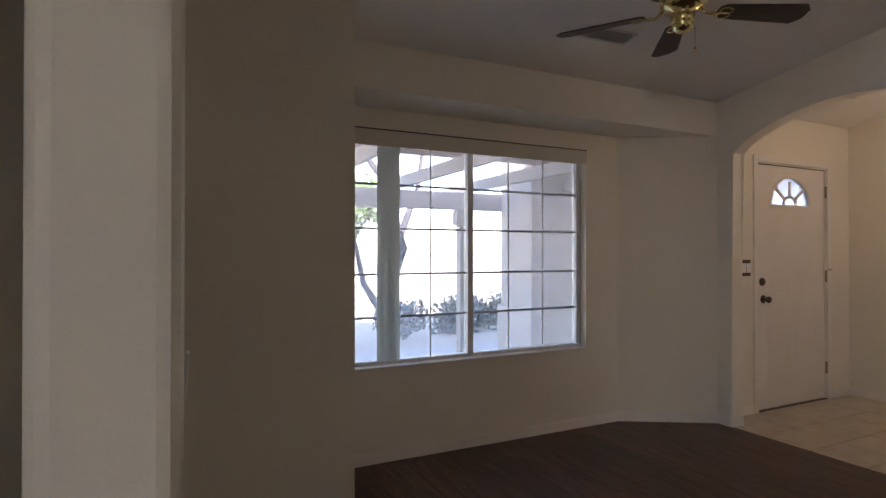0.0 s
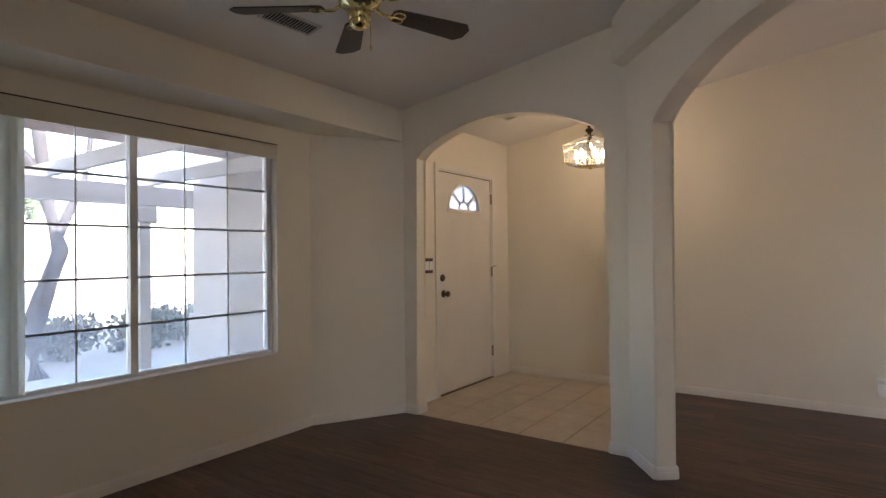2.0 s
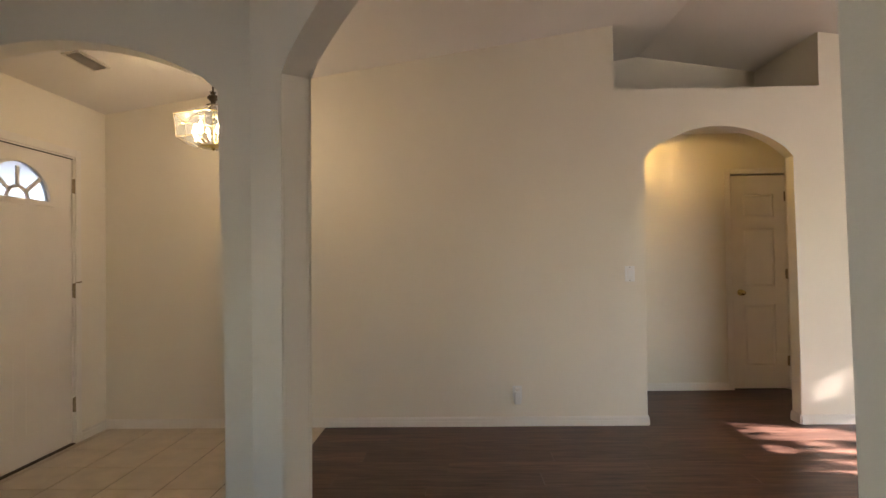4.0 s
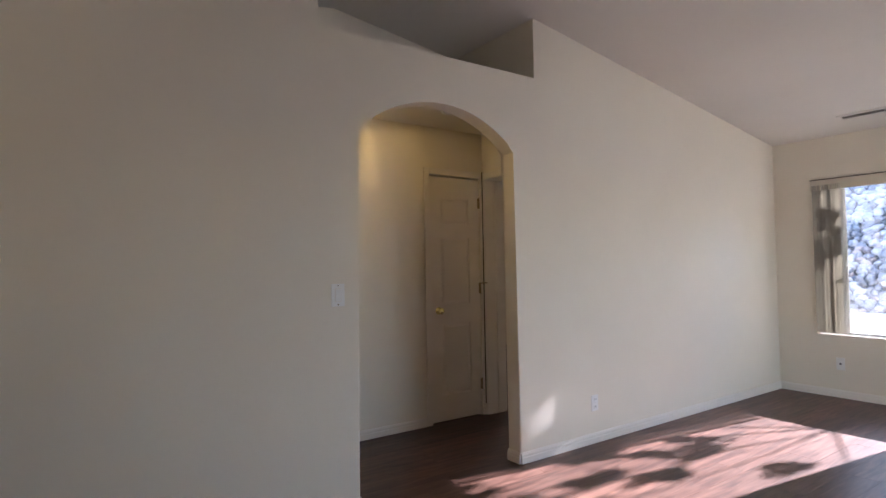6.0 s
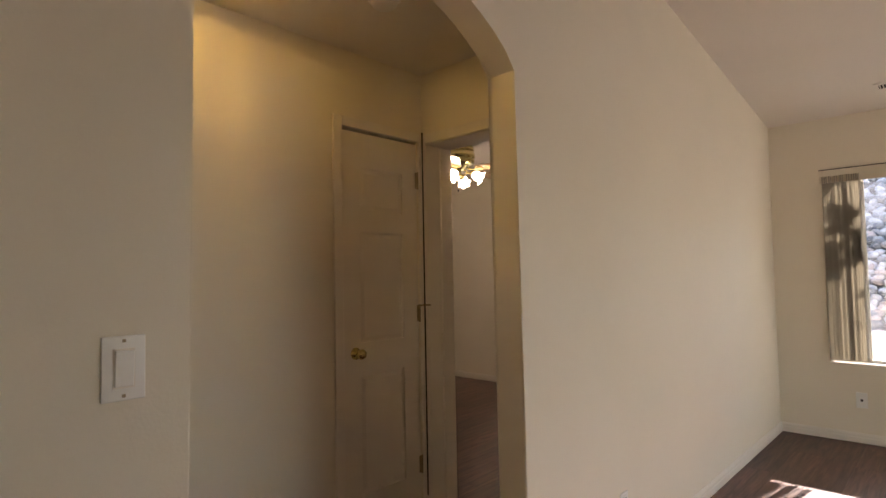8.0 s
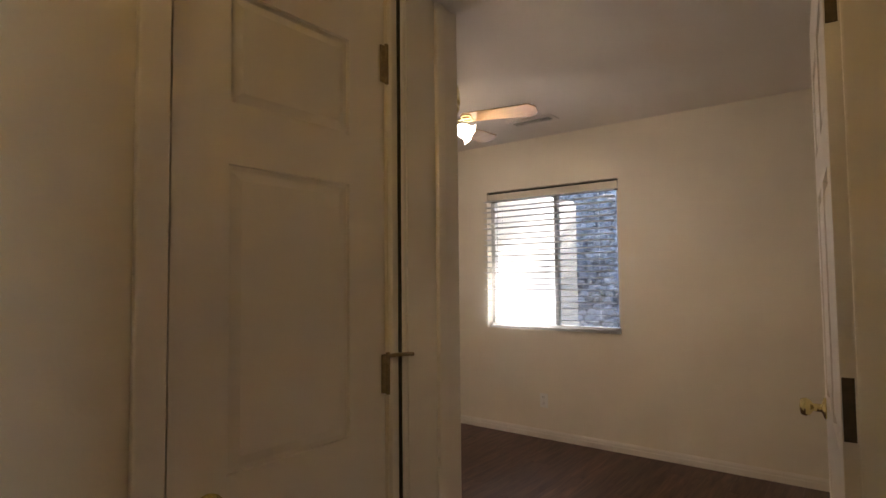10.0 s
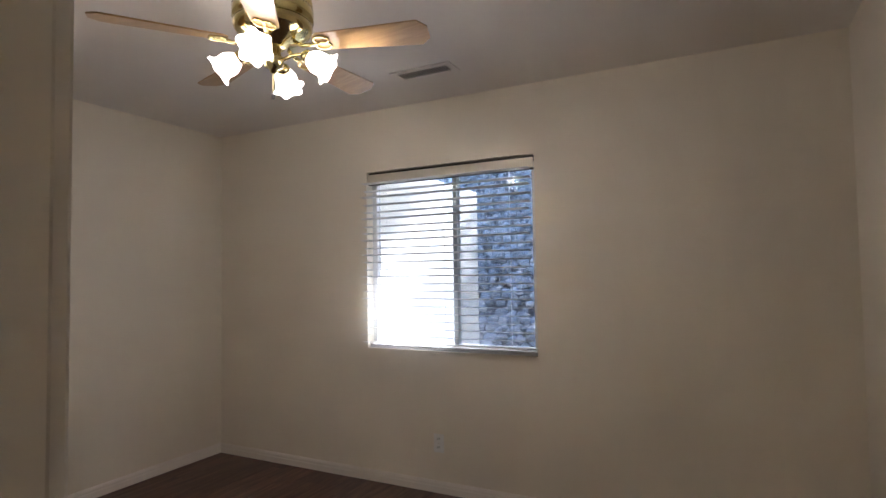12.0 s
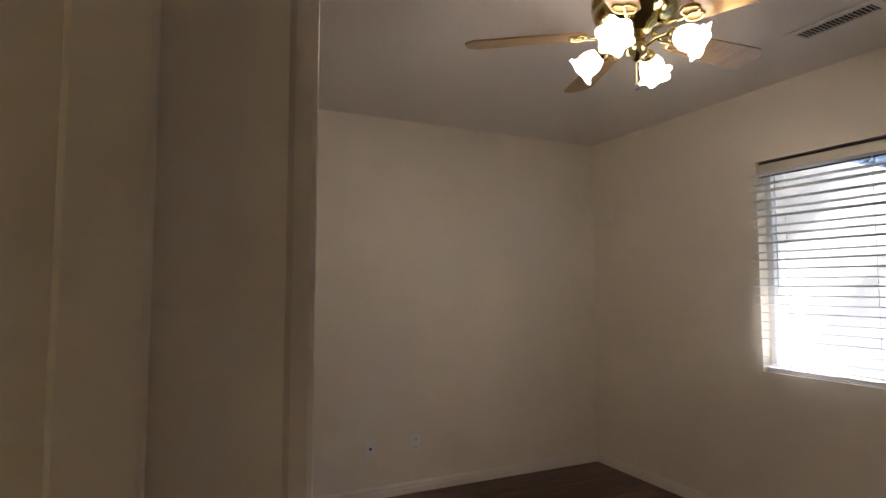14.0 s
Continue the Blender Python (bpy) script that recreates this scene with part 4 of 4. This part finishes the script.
part("bottle", box(-.018, .018, -.040, -.010, .05, .075, .006), TRIM, af)


def switch(label, m, toggle_mat=PLASTIC):
    s = thing("light_switch", label, "light switch", m, "light switches")
    part("plate", box(-.037, .037, -.006, 0, -.059, .059, .002), PLASTIC, s)
    part("rocker_frame", box(-.0185, .0185, -.0075, -.0055, -.036, .036), TRIM, s)
    part("rocker", moved(box(-.016, .016, -.004, .001, -.033, .033, .0015), pose(0, -.0085, 0, 4, 0, 0)), toggle_mat, s)
    for z in (-.05, .05):
        part("screw", box(-.003, .003, -.0068, -.0055, z - .003, z + .003), HINGE, s)
    return s


switch("white rocker light switch beside the hall arch", pose(W - .0005, -1.072, 1.151, 0, 0, -90))
switch("white light switch on the partition", pose(.5285, .95, 1.13, 0, 0, 90))
es = thing("entry_switch", "double light switch in a dark bronze plate by the front door", "light switch", pose(4.679, FRONT - .0005, 1.184))
part("plate", box(-.066, .066, -.007, 0, -.066, .066, .003), BRONZE, es)
part("rocker_panel", box(-.058, .0665, -.0095, -.0065, -.038, .038, .001), PLASTIC, es)
part("rocker_gap", box(.006, .009, -.0105, -.009, -.038, .038), GROUT, es)


# ---- outdoors ----
structure("ground", box(-300, 300, -300, 300, -.35, -.13), GRAVEL, "pale desert gravel ground reaching to the horizon", "ground")
structure("porch", box(-1.5, 7.5, 3.5, 7.2, -.128, -.04, .01), CONCRETE, "grey concrete porch slab", "porch")
pv = thing("porch_cover", "white painted timber porch cover with rafters and a beam", "porch cover", pose(0, 6.4, -.04))


def pvl(bm):
    return moved(bm, pose(0, -6.4, .04))


part("beam", pvl(box(-1.5, 7.5, 6.33, 6.47, 1.86, 2.08, .008)), PORCH, pv)
for k in range(9):
    x = -1.0 + k * 1.0
    part("rafter", pvl(box(x - .03, x + .03, 3.52, 6.9, 2.085, 2.22, .004)), PORCH, pv)
for x in (-1.2, 3.92, 7.2):
    p = part("post", pvl(box(x - .06, x + .06, 6.34, 6.46, -.039, 1.86, .006)), PORCH, pv)
    part("bracket", pvl(box(x - .12, x + .14, 6.33, 6.47, 1.66, 1.859, .03)), PORCH, pv)
pil = thing("porch_pillar", "broad pale stucco porch pillar", "pillar", pose(4.9, 6.0, -.128))
part("shaft", box(-.42, .55, -.35, .35, .09, 2.7, .015), PILLAR, pil)
part("plinth", box(-.46, .59, -.39, .39, .089, .75, .02), PILLAR, pil)


def leaf_cloud(rng, blobs, count, size):
    """Many small bent leaves scattered through several clumps."""
    bm = bmesh.new()
    for _ in range(count):
        c, r = rng.choice(blobs)
        d = Vector((rng.gauss(0, 1), rng.gauss(0, 1), rng.gauss(0, 1))).normalized() * r * rng.random() ** .45
        p = Vector(c) + d
        q = Euler((rng.uniform(0, 6.28), rng.uniform(0, 6.28), rng.uniform(0, 6.28))).to_matrix()
        s = size * rng.uniform(.6, 1.4)
        vs = [bm.verts.new(p + q @ Vector(v) * s) for v in ((-.5, 0, 0), (0, -.28, .08), (.5, 0, 0), (0, .28, .08))]
        bm.faces.new(vs)
    return bm


def tree(label, m, lean, limbs, clumps, count, leaf, seed, radius=.16, leaf_mat=LEAF):
    rng = random.Random(seed)
    t = thing("tree", label, "tree", m)
    n = len(lean)
    smooth(part("trunk", tube(lean, [radius * (1 - .5 * i / (n - 1)) * (1 + .12 * math.sin(3.1 * i)) for i in range(n)], 10), BARK, t))
    for l in limbs:
        smooth(part("limb", tube(l, [radius * .5 * (1 - .75 * i / (len(l) - 1)) for i in range(len(l))], 7), BARK, t))
    part("crown", leaf_cloud(rng, clumps, count, leaf), leaf_mat, t)
    return t


tree("gnarled leaning desert tree in the front yard", pose(3.3, 7.5, -.13), [(0, 0, -.02), (-.1, 0, .5), (.05, 0, 1.0), (.22, 0, 1.5), (.12, .1, 2.1), (.0, .2, 3.6)],
     [[(-.08, 0, .6), (-.35, 0, 1.0), (-.45, .1, 1.6), (-.9, .3, 3.7)], [(.2, 0, 1.7), (.6, .3, 2.4), (.9, .5, 4.0)], [(.05, .1, 2.4), (-.3, .4, 3.0), (-.3, .4, 4.2)]],
     [((-.9, .3, 3.8), .7), ((.9, .5, 4.1), .7), ((-.2, .4, 4.4), .8), ((.3, .1, 3.7), .5)], 3500, .10, 7, .13)
tree("leafy green tree beyond the porch", pose(4.0, 13.0, -.13), [(0, 0, -.02), (.1, 0, .8), (.05, 0, 1.6), (.2, 0, 2.6)], [[(.1, 0, 1.5), (.7, 0, 2.1), (1.1, 0, 2.6)]],
     [((0, 0, 2.9), .9), ((.9, .2, 2.7), .6), ((-.9, 0, 2.6), .8), ((.1, 0, 2.1), .6), ((-.6, 0, 1.8), .5)], 4500, .13, 8)
for i, (x, y, s) in enumerate(((4.0, 8.6, .8), (5.1, 8.9, .9), (5.9, 9.2, .8), (7.0, 9.6, 1.0), (2.0, 8.6, .6))):
    rng = random.Random(40 + i)
    sh = thing("shrub", "low blue-green shrub in the front yard", "shrub", pose(x, y, -.13), "front yard shrubs")
    part("foliage", leaf_cloud(rng, [((rng.uniform(-.4, .4) * s, rng.uniform(-.3, .3) * s, .22 * s + rng.uniform(0, .25)), .36 * s) for _ in range(7)], 1500, .09), SHRUB, sh)
    part("stem", tube([(0, 0, -.02), (0, 0, .3)], .02, 6), BARK, sh)

# rear yard: low white wall and a slope of river stones
structure("garden_wall", box(-3, 14, -8.42, -8.2, -.2, .60, .02), WHITEWALL, "low white masonry garden wall", "wall")
slope_ang = 33
hill = prism([(-8.42, -.2), (-8.42, .55), (-12.8, .55 + 4.38 * math.tan(radians(slope_ang))), (-60, .55 + 4.38 * math.tan(radians(slope_ang))), (-60, -.2)], "x", -6, 20)
structure("hillside", hill, SOIL, "steep soil bank behind the house", "ground")
structure("side_wall", box(9.1, 9.25, -8.19, -6.215, -.2, 2.2, .02), STUCCO, "pale stucco side wall of the rear yard", "wall")

rng = random.Random(11)
bank = thing("stone_bank", "bank of grey, blue and pink river stones", "stones")
stone_meshes = []
for k in range(8):
    bm = bmesh.new()
    bmesh.ops.create_icosphere(bm, subdivisions=2, radius=1)
    sx, sy, sz = rng.uniform(.85, 1.3), rng.uniform(.7, 1.0), rng.uniform(.5, .7)
    for v in bm.verts:
        nz = noise.noise(v.co * 1.3 + Vector((k * 7.1, 0, 0)))
        v.co = Vector((v.co.x * sx, v.co.y * sy, v.co.z * sz)) * (1 + .18 * nz)
    me = bpy.data.meshes.new("river_stone")
    bm.to_mesh(me)
    bm.free()
    for p in me.polygons:
        p.use_smooth = True
    me.materials.append(STONE if k < 6 else STONE_PINK)
    stone_meshes.append(me)
tan_s = math.tan(radians(slope_ang))
cos_s = math.cos(radians(slope_ang))
near, rest = [], []
d = .06
row = 0
while d < 5.1:
    step = .128
    x = 2.0 + (row % 2) * .08
    while x < 13.0:
        near.append((x + rng.uniform(-.04, .04), d + rng.uniform(-.03, .03), rng.uniform(.058, .094)))
        x += step * rng.uniform(.85, 1.15)
    d += .104
    row += 1


def stone_pose(x, d, s):
    return Matrix.Translation((x, -8.42 - d * cos_s, .56 + d * cos_s * tan_s)) @ Euler((radians(-slope_ang) + rng.uniform(-.5, .5), rng.uniform(-.4, .4), rng.uniform(0, 6.28))).to_matrix().to_4x4() @ Matrix.Scale(s, 4)


# the stones opposite the large window are single pieces; the others are joined
single = 0
verts, faces = [], []
for x, d, s in near:
    me = rng.choice(stone_meshes)
    m = stone_pose(x, d, s)
    if 5.3 < x < 7.2 and d < 2.2 and single < 300:
        o = new("stone", me)
        o.parent = bank
        o.matrix_basis = m
        single += 1
    else:
        b0 = len(verts)
        verts.extend(m @ v.co for v in me.vertices)
        faces.extend([b0 + i for i in p.vertices] for p in me.polygons)
me = bpy.data.meshes.new("stones")
me.from_pydata([tuple(v) for v in verts], [], faces)
for p in me.polygons:
    p.use_smooth = True
mj = STONE.copy()
mj.name = "river_stone_mixed"
for nd in mj.node_tree.nodes:
    if nd.type == "OBJECT_INFO":
        geo = mj.node_tree.nodes.new("ShaderNodeNewGeometry")
        for lk in list(nd.outputs["Random"].links):
            mj.node_tree.links.new(geo.outputs["Random Per Island"], lk.to_socket)
me.materials.append(mj)
o = new("stones", me)
o.parent = bank
o["kind"] = "stuff"
# unseen trees on the bank, added in the sun's path to break up the sunlight
rngc = random.Random(21)


def sun_breaker_tree(label, centre, ground, half_w, low, high, count, leaf, seed, clump_count, radius, gap=None, stem=.05):
    c = Vector(centre)
    h = c.z - ground
    clumps = []
    while len(clumps) < clump_count:
        a, b = rngc.uniform(-half_w, half_w), rngc.uniform(low, high)
        if gap and gap[0] < a < gap[1] and gap[2] < b < gap[3]:
            continue
        clumps.append(((a, rngc.uniform(-.5, .5), h + b), radius * rngc.uniform(.7, 1.3)))
    limbs = [[(0, 0, h * .55), (a * .5, 0, h * .8), (a, 0, h + b)] for a, b in ((-half_w * .8, .1), (half_w * .8, .2), (-.3, high * .7), (half_w * .4, high * .8))]
    return tree(label, pose(c.x, c.y, ground), [(0, 0, -.2), (.1, 0, h * .25), (-.1, 0, h * .5), (.05, 0, h * .8), (0, 0, h * .98)], limbs, clumps, count, leaf, seed, stem)


# crowns stand along the sun's direction; the gap lets a sunlit part through
reach, near_reach = SUN_DIR * 13, SUN_DIR * 7.0
sun_breaker_tree("unseen leafy tree added to dapple the sun on the floor", Vector((5.55, -2.9, 0)) + near_reach, 1.0, 1.6, -.40, 1.3, 1500, .15, 61, 120, .10, None, .022)
sun_breaker_tree("unseen dense tree added to keep sun off part of the bedroom window", Vector((8.55, -6.1, 1.45)) + reach, 3.35, 1.6, -2.6, 1.1, 11000, .16, 62, 190, .26, (-.35, 1.3, -1.0, -.05), .13)

# ---- floors, piece by piece ----
PW, PL = .183, 1.22
plank_full = None


def plank_mesh(w, l):
    bm = bmesh.new()
    add_box(bm, -w / 2 + .0006, w / 2 - .0006, -l / 2 + .0006, l / 2 - .0006, -.005, 0)
    me = bpy.data.meshes.new("plank")
    bm.to_mesh(me)
    bm.free()
    me.materials.append(PLANK)
    return me


def lay(parent, x0, x1, y0, y1):
    global plank_full
    i0, i1 = math.floor((x0 - 4.31) / PW + 1e-4), math.ceil((x1 - 4.31) / PW - 1e-4)
    for i in range(i0, i1):
        a, b = max(x0, 4.31 + i * PW), min(x1, 4.31 + (i + 1) * PW)
        shift = (i * .4517 % 1) * PL
        j0 = math.floor((y0 - shift) / PL)
        y = j0 * PL + shift
        while y < y1:
            c, d = max(y0, y), min(y1, y + PL)
            if d - c > .02 and b - a > .01:
                if abs(b - a - PW) < 1e-3 and abs(d - c - PL) < 1e-3:
                    plank_full = plank_full or plank_mesh(PW, PL)
                    me = plank_full
                else:
                    me = plank_mesh(b - a, d - c)
                o = new("plank", me)
                o.parent = parent
                o.matrix_basis = Matrix.Translation(((a + b) / 2, (c + d) / 2, 0))
            y += PL


fl = structure("floor", box(1.2, W + .1, -6.0, 3.45, -.03, -.006), SUBFLOOR, "dark walnut vinyl plank floor", "floor")
lay(fl, 1.931, 4.31, -5.9, 3.36)
lay(fl, 4.31, 6.14, -5.9, 1.274)
fk = structure("floor_kitchen", box(-1.3, 1.2, -2.1, 2.4, -.03, -.006), SUBFLOOR, "dark walnut vinyl plank floor", "floor")
lay(fk, -1.2, 1.931, -2.05, 2.4)
lay(fk, 1.2, 1.931, 2.4, 3.36)
fh = structure("floor_hall", box(W + .1, 7.36, -3.0, .4, -.03, -.006), SUBFLOOR, "dark walnut vinyl plank hall floor", "floor")
lay(fh, 6.14, 7.26, -3.0, .32)
fbm = structure("floor_bedroom", box(6.26, 10.5, -6.2, -3.0, -.031, -.0065), SUBFLOOR, "dark walnut vinyl plank bedroom floor", "floor")
lay(fbm, 6.28, 10.42, -6.08, -3.0)
ft = structure("floor_entry", box(4.31, 6.16, 1.274, 3.14, -.005, -.0025), GROUT, "beige ceramic tile entry floor with dark grout", "floor")
T = .335
xs = [4.31, 4.333] + [4.333 + T * k for k in range(1, 6)] + [6.16]
ys = [1.274] + [1.274 + T * k for k in range(1, 6)] + [3.10]
for a, b in zip(xs, xs[1:]):
    for c, d in zip(ys, ys[1:]):
        if b - a > .015 and d - c > .015:
            part("tile", box(a + .0035, b - .0035, c + .0035, d - .0035, -.004, .0015, .001, 1), TILE, ft)
